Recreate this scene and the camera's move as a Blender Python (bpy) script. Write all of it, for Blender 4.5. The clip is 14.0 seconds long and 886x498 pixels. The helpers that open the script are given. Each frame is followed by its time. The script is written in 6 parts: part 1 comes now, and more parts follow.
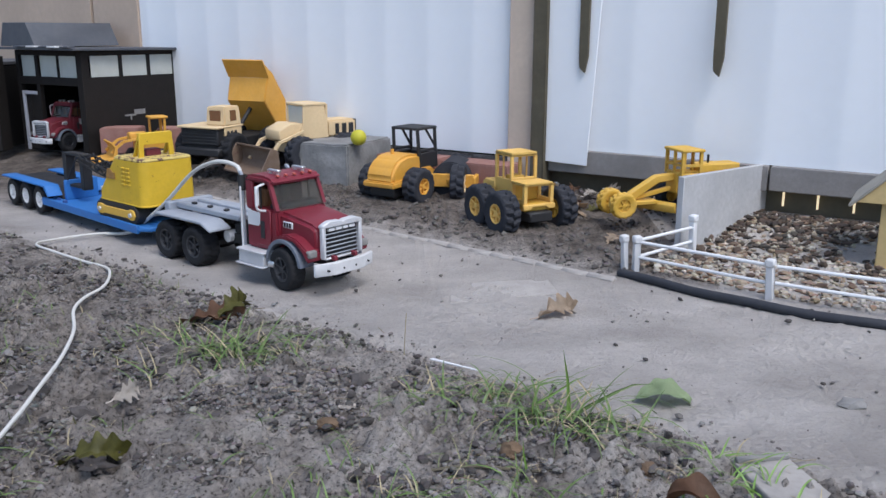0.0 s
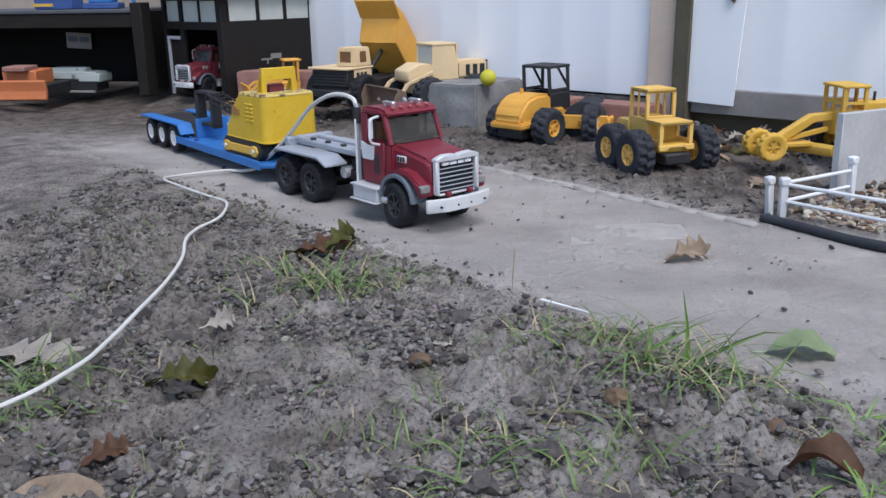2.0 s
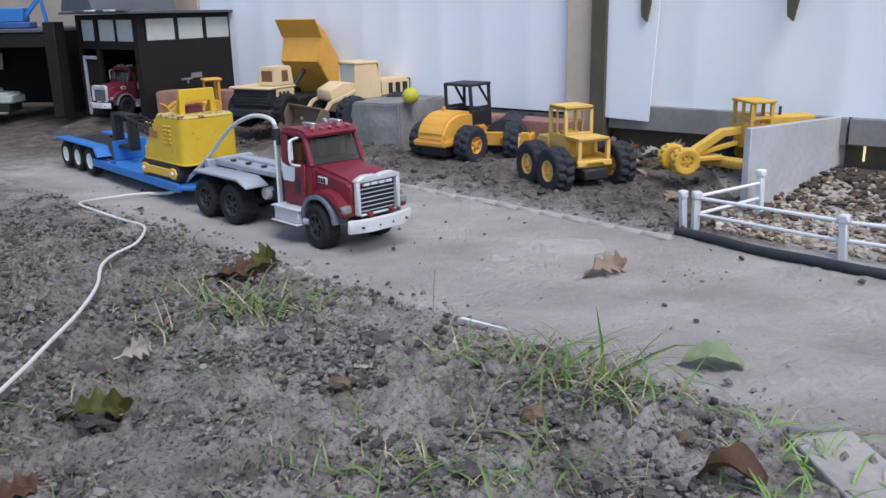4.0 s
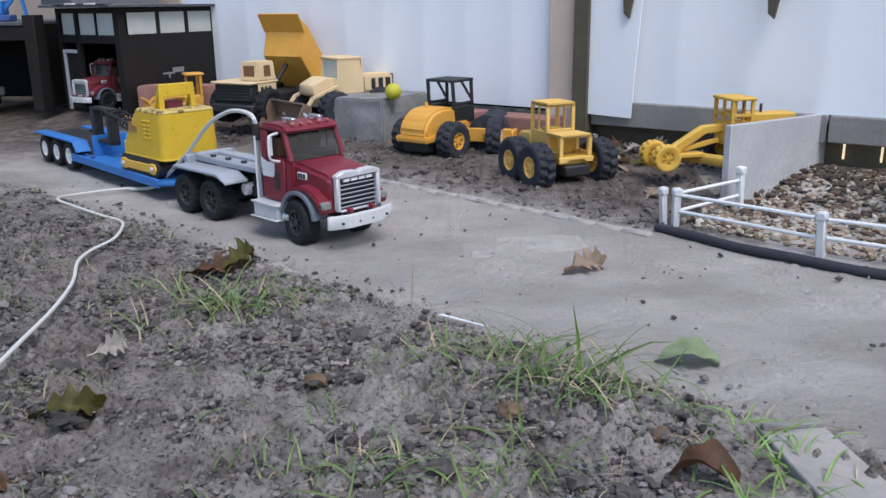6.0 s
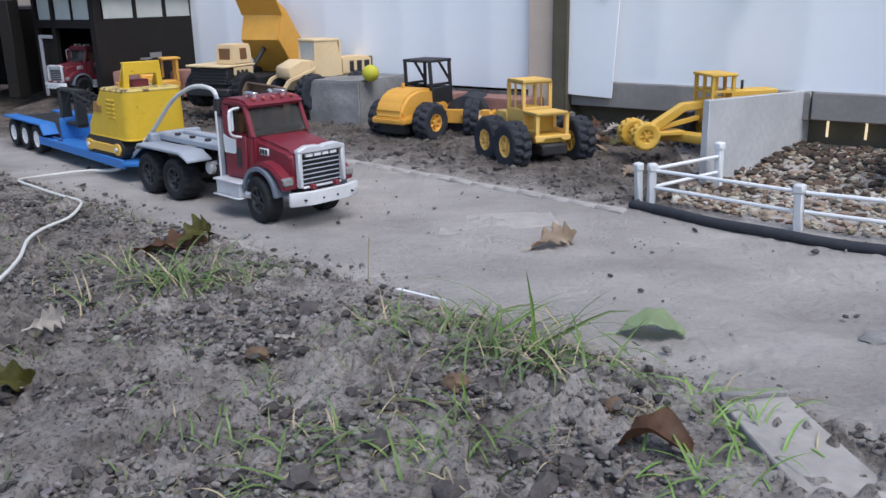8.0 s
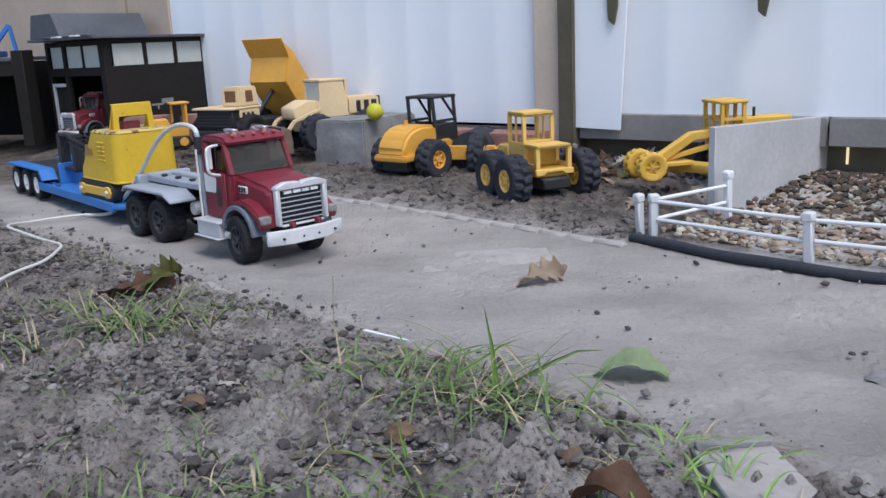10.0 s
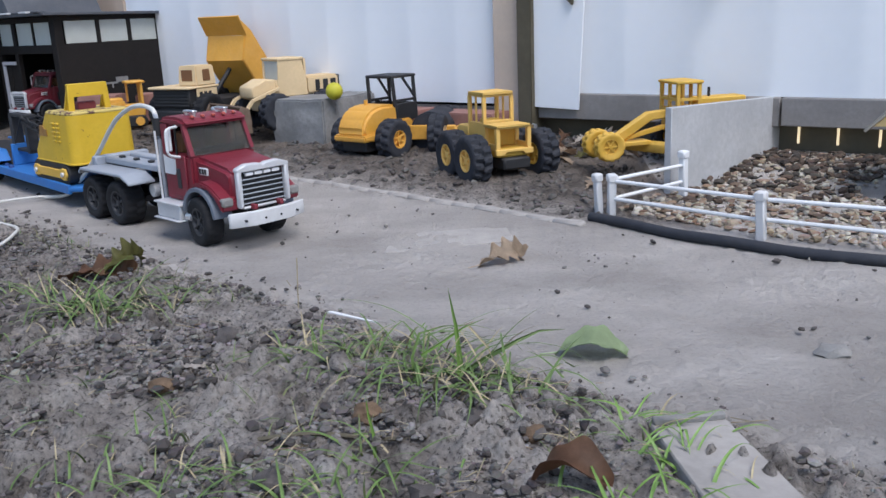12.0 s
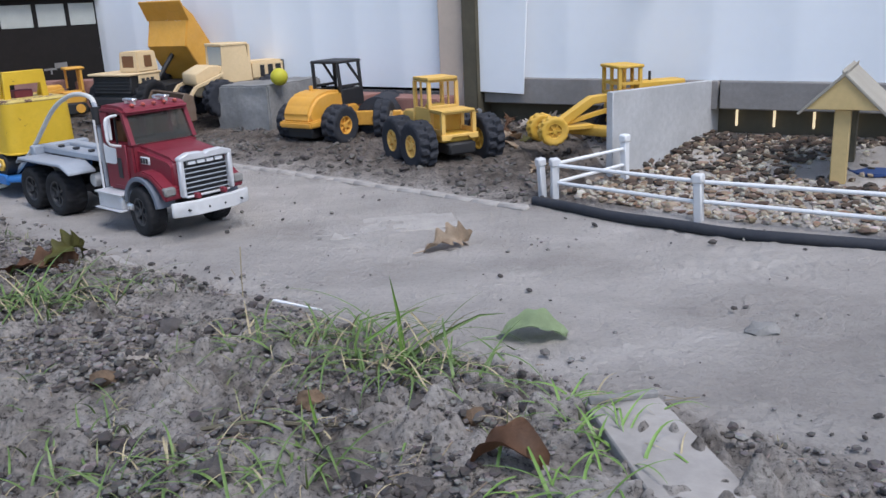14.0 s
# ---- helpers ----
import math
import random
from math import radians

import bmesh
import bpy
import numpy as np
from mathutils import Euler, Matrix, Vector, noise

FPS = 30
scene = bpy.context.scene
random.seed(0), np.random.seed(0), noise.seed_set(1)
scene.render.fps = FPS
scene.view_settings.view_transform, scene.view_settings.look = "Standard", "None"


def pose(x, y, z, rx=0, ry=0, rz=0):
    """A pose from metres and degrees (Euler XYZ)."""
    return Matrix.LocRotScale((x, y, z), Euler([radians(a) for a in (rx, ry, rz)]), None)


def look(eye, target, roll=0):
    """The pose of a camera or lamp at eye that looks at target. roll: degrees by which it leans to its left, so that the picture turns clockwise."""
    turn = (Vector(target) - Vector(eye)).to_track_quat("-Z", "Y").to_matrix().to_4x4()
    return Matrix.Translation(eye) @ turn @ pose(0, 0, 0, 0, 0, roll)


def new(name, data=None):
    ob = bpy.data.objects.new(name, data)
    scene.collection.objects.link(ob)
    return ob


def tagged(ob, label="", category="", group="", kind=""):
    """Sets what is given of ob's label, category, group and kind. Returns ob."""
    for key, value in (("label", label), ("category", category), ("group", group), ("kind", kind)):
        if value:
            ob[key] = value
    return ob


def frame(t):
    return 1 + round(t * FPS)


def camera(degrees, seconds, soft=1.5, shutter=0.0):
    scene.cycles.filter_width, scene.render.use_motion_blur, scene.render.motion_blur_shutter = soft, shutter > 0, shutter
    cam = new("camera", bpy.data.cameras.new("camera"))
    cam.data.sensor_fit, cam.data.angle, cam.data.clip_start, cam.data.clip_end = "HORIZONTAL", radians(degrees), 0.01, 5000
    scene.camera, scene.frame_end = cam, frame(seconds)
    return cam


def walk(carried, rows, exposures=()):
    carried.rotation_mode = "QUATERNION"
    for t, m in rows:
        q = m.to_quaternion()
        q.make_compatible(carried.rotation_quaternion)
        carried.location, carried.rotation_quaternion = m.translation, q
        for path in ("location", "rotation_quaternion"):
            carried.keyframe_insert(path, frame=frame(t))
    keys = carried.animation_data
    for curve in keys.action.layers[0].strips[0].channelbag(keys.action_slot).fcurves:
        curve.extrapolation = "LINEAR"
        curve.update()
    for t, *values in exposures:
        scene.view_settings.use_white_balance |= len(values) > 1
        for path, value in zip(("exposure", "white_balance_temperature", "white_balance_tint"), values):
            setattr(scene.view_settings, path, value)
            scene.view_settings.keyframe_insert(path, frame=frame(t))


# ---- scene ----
cam = camera(54.15, 14.0, soft=1.5)
PATH = [
    (0.0, 0.0700, 0.0259, 0.3776, 75.902, -0.147, -0.287),
    (0.5, 0.0815, 0.0614, 0.3553, 74.714, 0.607, 0.876),
    (1.0, 0.0811, 0.0725, 0.3377, 72.799, 1.146, 5.248),
    (1.5, 0.0943, 0.0860, 0.3356, 73.010, 1.242, 8.954),
    (2.0, 0.1051, 0.0912, 0.3305, 73.228, 1.039, 9.254),
    (2.5, 0.1163, 0.0896, 0.3337, 73.564, 1.487, 7.212),
    (3.0, 0.1188, 0.0887, 0.3396, 74.315, 1.483, 5.385),
    (5.5, 0.1220, 0.0931, 0.3358, 73.706, 0.978, 4.152),
    (6.0, 0.1270, 0.0934, 0.3377, 73.813, 0.775, 3.711),
    (6.5, 0.1288, 0.0935, 0.3339, 73.870, 0.372, 2.860),
    (7.0, 0.1341, 0.0951, 0.3313, 73.921, 0.149, 1.853),
    (7.5, 0.1475, 0.1070, 0.3166, 73.190, 0.473, 2.532),
    (10.0, 0.2307, 0.1892, 0.2756, 76.522, 2.631, 5.766),
    (10.5, 0.2278, 0.1905, 0.2739, 76.162, 2.474, 4.531),
    (11.0, 0.2295, 0.1862, 0.2736, 75.588, 2.393, 3.912),
    (11.5, 0.2246, 0.1816, 0.2800, 75.122, 2.379, 3.379),
    (12.0, 0.2282, 0.1793, 0.2823, 74.910, 2.394, 3.051),
    (12.5, 0.2308, 0.1752, 0.2831, 74.599, 2.389, 2.234),
    (13.0, 0.2358, 0.1747, 0.2804, 74.034, 2.193, 1.757),
    (13.5, 0.2362, 0.1712, 0.2842, 73.685, 2.384, 0.398),
    (14.0, 0.2383, 0.1716, 0.2871, 73.672, 2.468, -0.193),
]
walk(cam, [(t, pose(x, y, z, rx, ry, rz)) for t, x, y, z, rx, ry, rz in PATH], [(0.0, 0.68, 6200, 10), (14.0, 0.68, 6200, 10)])

# ---- light: an open yard in even shade under a bright sky ----
world = bpy.data.worlds.new("sky")
scene.world = world
world.use_nodes = True
wn = world.node_tree
sky = wn.nodes.new("ShaderNodeTexSky")
sky.sky_type, sky.sun_disc = "NISHITA", False
sky.sun_elevation, sky.sun_rotation = radians(60), radians(148)
sky.air_density, sky.dust_density = 1.0, 1.2
wn.links.new(sky.outputs[0], wn.nodes["Background"].inputs[0])
wn.nodes["Background"].inputs[1].default_value = 0.12
sun = new("sun", bpy.data.lights.new("sun", "SUN"))
sun.data.energy, sun.data.angle, sun.data.color = 1.6, radians(30), (1.0, 0.97, 0.94)
sun.matrix_world = look((1.0, -0.4, 3.2), (0, 1.2, 0))


# ---- materials ----
def mat(name, col, rough=0.6, metal=0.0, vary=0.12, dust=0.0, dust_col=(0.30, 0.27, 0.25), scale=14.0, bump=0.15, rust=0.0, spec=0.5, alpha_mix=0.0):
    """Paint, plastic, wood or stone with variation at two scales, a film of dust and chips of rust."""
    m = bpy.data.materials.new(name)
    m.use_nodes = True
    t = m.node_tree
    bs = t.nodes["Principled BSDF"]
    bs.inputs["Roughness"].default_value, bs.inputs["Metallic"].default_value = rough, metal
    bs.inputs["Specular IOR Level"].default_value = spec
    co = t.nodes.new("ShaderNodeTexCoord").outputs["Object"]

    def nz(sc, det=4.0, ro=0.6):
        n = t.nodes.new("ShaderNodeTexNoise")
        n.inputs["Scale"].default_value, n.inputs["Detail"].default_value, n.inputs["Roughness"].default_value = sc, det, ro
        t.links.new(co, n.inputs["Vector"])
        return n.outputs["Fac"]

    def ramp(src, lo, hi, a=0.0, b=1.0):
        r = t.nodes.new("ShaderNodeMapRange")
        r.inputs[1].default_value, r.inputs[2].default_value, r.inputs[3].default_value, r.inputs[4].default_value = lo, hi, a, b
        t.links.new(src, r.inputs[0])
        return r.outputs[0]

    def mix(fac, a, b):
        x = t.nodes.new("ShaderNodeMix")
        x.data_type = "RGBA"
        for sock, v in ((x.inputs[0], fac), (x.inputs[6], a), (x.inputs[7], b)):
            if isinstance(v, (tuple, float, int)):
                sock.default_value = (*v, 1) if isinstance(v, tuple) else v
            else:
                t.links.new(v, sock)
        return x.outputs[2]

    big, fine = nz(scale), nz(scale * 9)
    c = mix(ramp(big, 0.3, 0.7), tuple(v * (1 - vary) for v in col), tuple(min(1, v * (1 + vary)) for v in col))
    c = mix(ramp(fine, 0.35, 0.75, 0, 0.5), c, tuple(v * (1 - 1.5 * vary) for v in col))
    if rust:
        c = mix(ramp(nz(scale * 3, 6, 0.7), 0.66 - rust * 0.1, 0.69 - rust * 0.1), c, (0.10, 0.035, 0.015))
    if dust:
        c = mix(ramp(nz(scale * 2, 6, 0.7), 0.35, 0.75, 0.25 * dust, dust), c, dust_col)
        t.links.new(ramp(big, 0.3, 0.7, rough, min(1, rough + 0.25)), bs.inputs["Roughness"])
    t.links.new(c, bs.inputs["Base Color"])
    if bump:
        b = t.nodes.new("ShaderNodeBump")
        b.inputs["Strength"].default_value, b.inputs["Distance"].default_value = bump, 0.002
        t.links.new(fine, b.inputs["Height"])
        t.links.new(b.outputs[0], bs.inputs["Normal"])
    return m


YELLOW = mat("yellow_paint", (0.72, 0.42, 0.035), 0.5, dust=0.22)
GOLD = mat("golden_plastic", (0.74, 0.36, 0.03), 0.42, dust=0.2)
FADED = mat("orange_yellow_plastic", (0.80, 0.49, 0.11), 0.55, dust=0.15)
PALE = mat("sun_faded_yellow", (0.76, 0.56, 0.31), 0.6, dust=0.2)
LEMON = mat("worn_yellow_paint", (0.66, 0.42, 0.012), 0.42, dust=0.07, rust=0.25)
LEMON_TOP = mat("chipped_yellow_paint", (0.66, 0.50, 0.13), 0.55, dust=0.25, rust=1.4, scale=26)
RED = mat("red_plastic", (0.185, 0.007, 0.022), 0.38, dust=0.07)
RED_FAR = mat("dark_red_plastic", (0.15, 0.008, 0.02), 0.5, dust=0.08)
BLACK = mat("black_plastic", (0.012, 0.012, 0.014), 0.5, dust=0.04)
TYRE = mat("tyre_rubber", (0.012, 0.013, 0.016), 0.7, dust=0.06, scale=30)
TYRE_BLUE = mat("dusty_tyre_rubber", (0.020, 0.024, 0.034), 0.72, dust=0.12, scale=30)
RIM_DARK = mat("dark_rim", (0.016, 0.018, 0.024), 0.35, dust=0.06)
RIM_WHITE = mat("white_rim", (0.7, 0.7, 0.7), 0.4, dust=0.15)
CHROME = mat("chrome", (0.78, 0.78, 0.8), 0.22, 1.0, vary=0.05, dust=0.1, bump=0.05)
SILVER = mat("silver_plastic", (0.62, 0.62, 0.64), 0.4, 0.2, dust=0.12)
GREY_BLUE = mat("blue_grey_plastic", (0.33, 0.36, 0.41), 0.55, dust=0.2)
ARCH = mat("dark_blue_grey_plastic", (0.13, 0.155, 0.20), 0.5, dust=0.15)
BLUE = mat("blue_paint", (0.014, 0.15, 0.46), 0.5, dust=0.09)
BLUE_DARK = mat("navy_plastic", (0.02, 0.07, 0.25), 0.5, dust=0.1)
WHITE = mat("white_plastic", (0.76, 0.76, 0.77), 0.45, vary=0.05, dust=0.15)
WHITE_WORN = mat("worn_white_plastic", (0.66, 0.66, 0.67), 0.5, vary=0.08, dust=0.35)
ORANGE = mat("orange_paint", (0.52, 0.13, 0.02), 0.55, dust=0.25)
AMBER = mat("red_amber_lens", (0.50, 0.10, 0.07), 0.25, dust=0.05)
BROWN_SEAT = mat("brown_seat", (0.18, 0.08, 0.03), 0.7)
PALE_TOY = mat("pale_green_plastic", (0.48, 0.53, 0.5), 0.55, dust=0.2)
GARAGE = mat("dark_stained_wood", (0.014, 0.0115, 0.0105), 0.6, vary=0.25, dust=0.02, scale=9)
GARAGE_IN = mat("black_board", (0.008, 0.008, 0.009), 0.8)
for matt in (GARAGE, GARAGE_IN, TYRE, TYRE_BLUE):
    matt.node_tree.nodes["Principled BSDF"].inputs["Specular IOR Level"].default_value = 0.22
ROOFING = mat("slate_grey_roof_panel", (0.06, 0.068, 0.085), 0.55, dust=0.15)
PANE = mat("clouded_window_film", (0.52, 0.54, 0.50), 0.4, vary=0.1, dust=0.2, scale=30)
SHEET = mat("white_wall_panel", (0.89, 0.905, 0.93), 0.45, vary=0.02, dust=0.05, scale=3, bump=0.05)
POST = mat("pale_lumber", (0.62, 0.50, 0.40), 0.7, vary=0.1, dust=0.1, scale=8)
POST_DARK = mat("treated_dark_lumber", (0.10, 0.085, 0.055), 0.75, vary=0.2, scale=8)
BEIGE = mat("beige_plywood", (0.52, 0.40, 0.31), 0.7, vary=0.1, scale=5)
BOARD = mat("weathered_grey_board", (0.27, 0.25, 0.235), 0.8, vary=0.2, dust=0.2, scale=12, bump=0.3)
BRICK = mat("reddish_brick", (0.30, 0.13, 0.10), 0.8, vary=0.2, dust=0.3, scale=20, bump=0.4)
CONCRETE = mat("grey_concrete", (0.24, 0.237, 0.233), 0.85, vary=0.3, dust=0.1, scale=12, bump=0.5)
SLAB = mat("pale_cement_board", (0.52, 0.52, 0.53), 0.8, vary=0.2, dust=0.38, dust_col=(0.22, 0.205, 0.19), scale=11, bump=0.25)
HOSE = mat("dark_rubber_hose", (0.012, 0.016, 0.026), 0.7, dust=0.10, scale=25)
BALL = mat("neon_yellow_ball", (0.50, 0.46, 0.03), 0.6, vary=0.05)
CORD = mat("white_cable", (0.68, 0.665, 0.62), 0.5, vary=0.08, dust=0.25)
PINE = mat("raw_pine", (0.60, 0.44, 0.20), 0.7, vary=0.12, scale=14)
TAN_SHINGLE = mat("grey_tan_roof_board", (0.34, 0.31, 0.26), 0.8, vary=0.15)
LIGHT_GAP = mat("sunlit_yard_beyond", (0.9, 0.75, 0.5), 0.8)
LIGHT_GAP.node_tree.nodes["Principled BSDF"].inputs["Emission Color"].default_value = (1.0, 0.80, 0.50, 1)
LIGHT_GAP.node_tree.nodes["Principled BSDF"].inputs["Emission Strength"].default_value = 0.5
SIGN = mat("faded_sign_paper", (0.40, 0.40, 0.44), 0.7)
SIGN_BLUE = mat("faded_sign_blue", (0.16, 0.19, 0.32), 0.7)
LEAF_BROWN = mat("dry_brown_leaf", (0.17, 0.085, 0.045), 0.6, vary=0.3, scale=40)
LEAF_TAN = mat("tan_leaf", (0.46, 0.35, 0.25), 0.7, vary=0.25, scale=40)
LEAF_GREEN = mat("pale_green_leaf", (0.36, 0.44, 0.25), 0.5, vary=0.15, scale=40)
LEAF_OLIVE = mat("olive_leaf", (0.13, 0.12, 0.025), 0.55, vary=0.35, scale=40)
LEAF_PALE = mat("bleached_leaf", (0.56, 0.50, 0.44), 0.7, vary=0.15, scale=40)
GRASS = mat("green_grass", (0.125, 0.195, 0.05), 0.5, vary=0.3, scale=30)
GRASS_BRIGHT = mat("bright_grass_blade", (0.16, 0.27, 0.055), 0.45, vary=0.2, scale=30)
GRASS_DRY = mat("dry_grass", (0.40, 0.33, 0.20), 0.7, vary=0.25, scale=30)
NUT = mat("walnut_husk", (0.15, 0.095, 0.055), 0.8, vary=0.4, scale=60, bump=0.6)
STONE = mat("grey_stone", (0.24, 0.23, 0.22), 0.85, vary=0.2, scale=40, bump=0.4)
FOAM = mat("blue_foam_pad", (0.02, 0.05, 0.16), 0.7)


def glass(name, col, rough=0.15):
    m = bpy.data.materials.new(name)
    m.use_nodes = True
    b = m.node_tree.nodes["Principled BSDF"]
    b.inputs["Base Color"].default_value = (*col, 1)
    b.inputs["Roughness"].default_value, b.inputs["Transmission Weight"].default_value, b.inputs["IOR"].default_value = rough, 0.93, 1.25
    return m


GLASS = glass("smoky_clear_plastic", (0.42, 0.41, 0.38), 0.06)


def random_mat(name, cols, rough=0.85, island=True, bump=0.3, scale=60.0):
    """Loose pieces whose colour differs from one to the next."""
    m = bpy.data.materials.new(name)
    m.use_nodes = True
    t = m.node_tree
    bs = t.nodes["Principled BSDF"]
    bs.inputs["Roughness"].default_value = rough
    src = t.nodes.new("ShaderNodeNewGeometry").outputs["Random Per Island"] if island else t.nodes.new("ShaderNodeObjectInfo").outputs["Random"]
    r = t.nodes.new("ShaderNodeValToRGB")
    while len(r.color_ramp.elements) < len(cols):
        r.color_ramp.elements.new(0.5)
    for n, c in enumerate(cols):
        r.color_ramp.elements[n].position = n / max(1, len(cols) - 1)
        r.color_ramp.elements[n].color = (*c, 1)
    t.links.new(src, r.inputs[0])
    n = t.nodes.new("ShaderNodeTexNoise")
    n.inputs["Scale"].default_value = scale
    x = t.nodes.new("ShaderNodeMix")
    x.data_type, x.blend_type = "RGBA", "MULTIPLY"
    x.inputs[0].default_value = 0.5
    t.links.new(r.outputs[0], x.inputs[6])
    t.links.new(n.outputs["Color"], x.inputs[7])
    t.links.new(x.outputs[2], bs.inputs["Base Color"])
    b = t.nodes.new("ShaderNodeBump")
    b.inputs["Strength"].default_value, b.inputs["Distance"].default_value = bump, 0.002
    t.links.new(n.outputs["Fac"], b.inputs["Height"])
    t.links.new(b.outputs[0], bs.inputs["Normal"])
    return m


GRAVEL = random_mat("mixed_gravel", [(0.52, 0.45, 0.34), (0.26, 0.21, 0.155), (0.70, 0.64, 0.55), (0.36, 0.27, 0.17), (0.56, 0.51, 0.44), (0.15, 0.12, 0.09)])
CLOD = random_mat("soil_clods", [(0.25, 0.226, 0.211), (0.325, 0.296, 0.278), (0.085, 0.073, 0.067), (0.285, 0.259, 0.243), (0.15, 0.133, 0.123), (0.31, 0.283, 0.266)])
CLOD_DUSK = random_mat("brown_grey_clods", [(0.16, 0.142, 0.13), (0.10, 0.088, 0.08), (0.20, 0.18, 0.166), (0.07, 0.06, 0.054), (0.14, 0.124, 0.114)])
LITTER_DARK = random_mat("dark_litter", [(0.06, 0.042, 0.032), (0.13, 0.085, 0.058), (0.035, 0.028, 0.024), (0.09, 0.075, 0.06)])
# dark clods; their tone also puts in the shade of gaps between crumbs
CLOD_DARK = random_mat("dark_crevice_clods", [(0.09, 0.077, 0.07), (0.06, 0.051, 0.047), (0.14, 0.123, 0.113), (0.20, 0.18, 0.168)])
LITTER = random_mat("leaf_litter", [(0.26, 0.15, 0.09), (0.36, 0.26, 0.18), (0.14, 0.08, 0.05), (0.45, 0.36, 0.27)])
STRAW = random_mat("straw_bits", [(0.42, 0.34, 0.22), (0.26, 0.19, 0.12), (0.50, 0.44, 0.34)])
MIXED_GRASS = random_mat("sparse_grass", [(0.11, 0.19, 0.05), (0.20, 0.26, 0.08), (0.34, 0.31, 0.17), (0.16, 0.25, 0.06)], 0.5)


# ---- mesh helpers ----
class Shape:
    """One mesh in the making: blocks, prisms, rods and turned forms added together."""

    def __init__(self):
        self.bm = bmesh.new()

    def _bevel(self, verts, amount, seg=1):
        if amount > 0:
            edges = list({e for v in verts for e in v.link_edges})
            bmesh.ops.bevel(self.bm, geom=edges, offset=amount, segments=seg, affect="EDGES", clamp_overlap=True)

    def box(self, x0, x1, y0, y1, z0, z1, bevel=0.001, seg=1, turn=None):
        m = Matrix.Translation(((x0 + x1) / 2, (y0 + y1) / 2, (z0 + z1) / 2)) @ Matrix.Diagonal((abs(x1 - x0), abs(y1 - y0), abs(z1 - z0), 1))
        v = bmesh.ops.create_cube(self.bm, size=1, matrix=(turn @ m) if turn else m)["verts"]
        self._bevel(v, bevel, seg)
        return self

    def prism(self, pts, lo, hi, axis="y", bevel=0.001, seg=1, squeeze=1.0):
        """pts: (x, z) outlines pushed along y, (y, z) along x, or (x, y) along z. squeeze narrows the far end."""
        def at(a, b, c):
            return {"y": (a, c, b), "x": (c, a, b), "z": (a, b, c)}[axis]
        ca, cb = sum(p[0] for p in pts) / len(pts), sum(p[1] for p in pts) / len(pts)
        low = [self.bm.verts.new(at(a, b, lo)) for a, b in pts]
        top = [self.bm.verts.new(at(ca + (a - ca) * squeeze, cb + (b - cb) * squeeze, hi)) for a, b in pts]
        n = len(pts)
        faces = [self.bm.faces.new(low), self.bm.faces.new(top)]
        faces += [self.bm.faces.new((low[i], low[(i + 1) % n], top[(i + 1) % n], top[i])) for i in range(n)]
        bmesh.ops.recalc_face_normals(self.bm, faces=faces)
        self._bevel(low + top, bevel, seg)
        return self

    def rod(self, a, b, r, r2=None, seg=12, bevel=0.0):
        a, b = Vector(a), Vector(b)
        q = (b - a).to_track_quat("Z", "Y").to_matrix().to_4x4()
        v = bmesh.ops.create_cone(self.bm, cap_ends=True, segments=seg, radius1=r, radius2=r if r2 is None else r2, depth=(b - a).length, matrix=Matrix.Translation((a + b) / 2) @ q)["verts"]
        if bevel:
            edges = [e for e in {e for w in v for e in w.link_edges} if any(len(f.verts) > 4 for f in e.link_faces)]
            bmesh.ops.bevel(self.bm, geom=edges, offset=bevel, segments=2, affect="EDGES", clamp_overlap=True)
        return self

    def bar(self, a, b, w, h=None, bevel=0.0):
        """A square bar from a to b."""
        a, b = Vector(a), Vector(b)
        q = (b - a).to_track_quat("Z", "Y").to_matrix().to_4x4()
        v = bmesh.ops.create_cube(self.bm, size=1, matrix=Matrix.Translation((a + b) / 2) @ q @ Matrix.Diagonal((w, h or w, (b - a).length, 1)))["verts"]
        self._bevel(v, bevel)
        return self

    def ball(self, c, r, scale=(1, 1, 1), sub=2, rough=0.0, seed=0):
        v = bmesh.ops.create_icosphere(self.bm, subdivisions=sub, radius=1)["verts"]
        for w in v:
            k = 1 + rough * noise.noise(w.co * 1.7 + Vector((seed * 3.1, seed * 1.7, 0)))
            w.co = Vector((w.co.x * r * scale[0] * k + c[0], w.co.y * r * scale[1] * k + c[1], w.co.z * r * scale[2] * k + c[2]))
        return self

    def lathe(self, prof, seg=28, axis="y"):
        """prof: (radius, place along the axis), closed into a ring."""
        rings = []
        for i in range(seg):
            a = 2 * math.pi * i / seg
            rings.append([self.bm.verts.new((r * math.cos(a), p, r * math.sin(a)) if axis == "y" else (r * math.cos(a), r * math.sin(a), p)) for r, p in prof])
        fs = []
        for i in range(seg):
            for k in range(len(prof)):
                k2 = (k + 1) % len(prof)
                fs.append(self.bm.faces.new((rings[i][k], rings[i][k2], rings[(i + 1) % seg][k2], rings[(i + 1) % seg][k])))
        bmesh.ops.recalc_face_normals(self.bm, faces=fs)
        return self

    def tube(self, pts, r, seg=8):
        """A round pipe along a smoothed line."""
        P = [Vector(p) for p in pts]
        line = []
        for i in range(len(P) - 1):
            p0, p1, p2, p3 = P[max(i - 1, 0)], P[i], P[i + 1], P[min(i + 2, len(P) - 1)]
            for s in range(6):
                u = s / 6
                line.append(0.5 * (2 * p1 + (p2 - p0) * u + (2 * p0 - 5 * p1 + 4 * p2 - p3) * u * u + (3 * p1 - p0 - 3 * p2 + p3) * u ** 3))
        line.append(P[-1])
        rings, up = [], Vector((0, 0, 1))
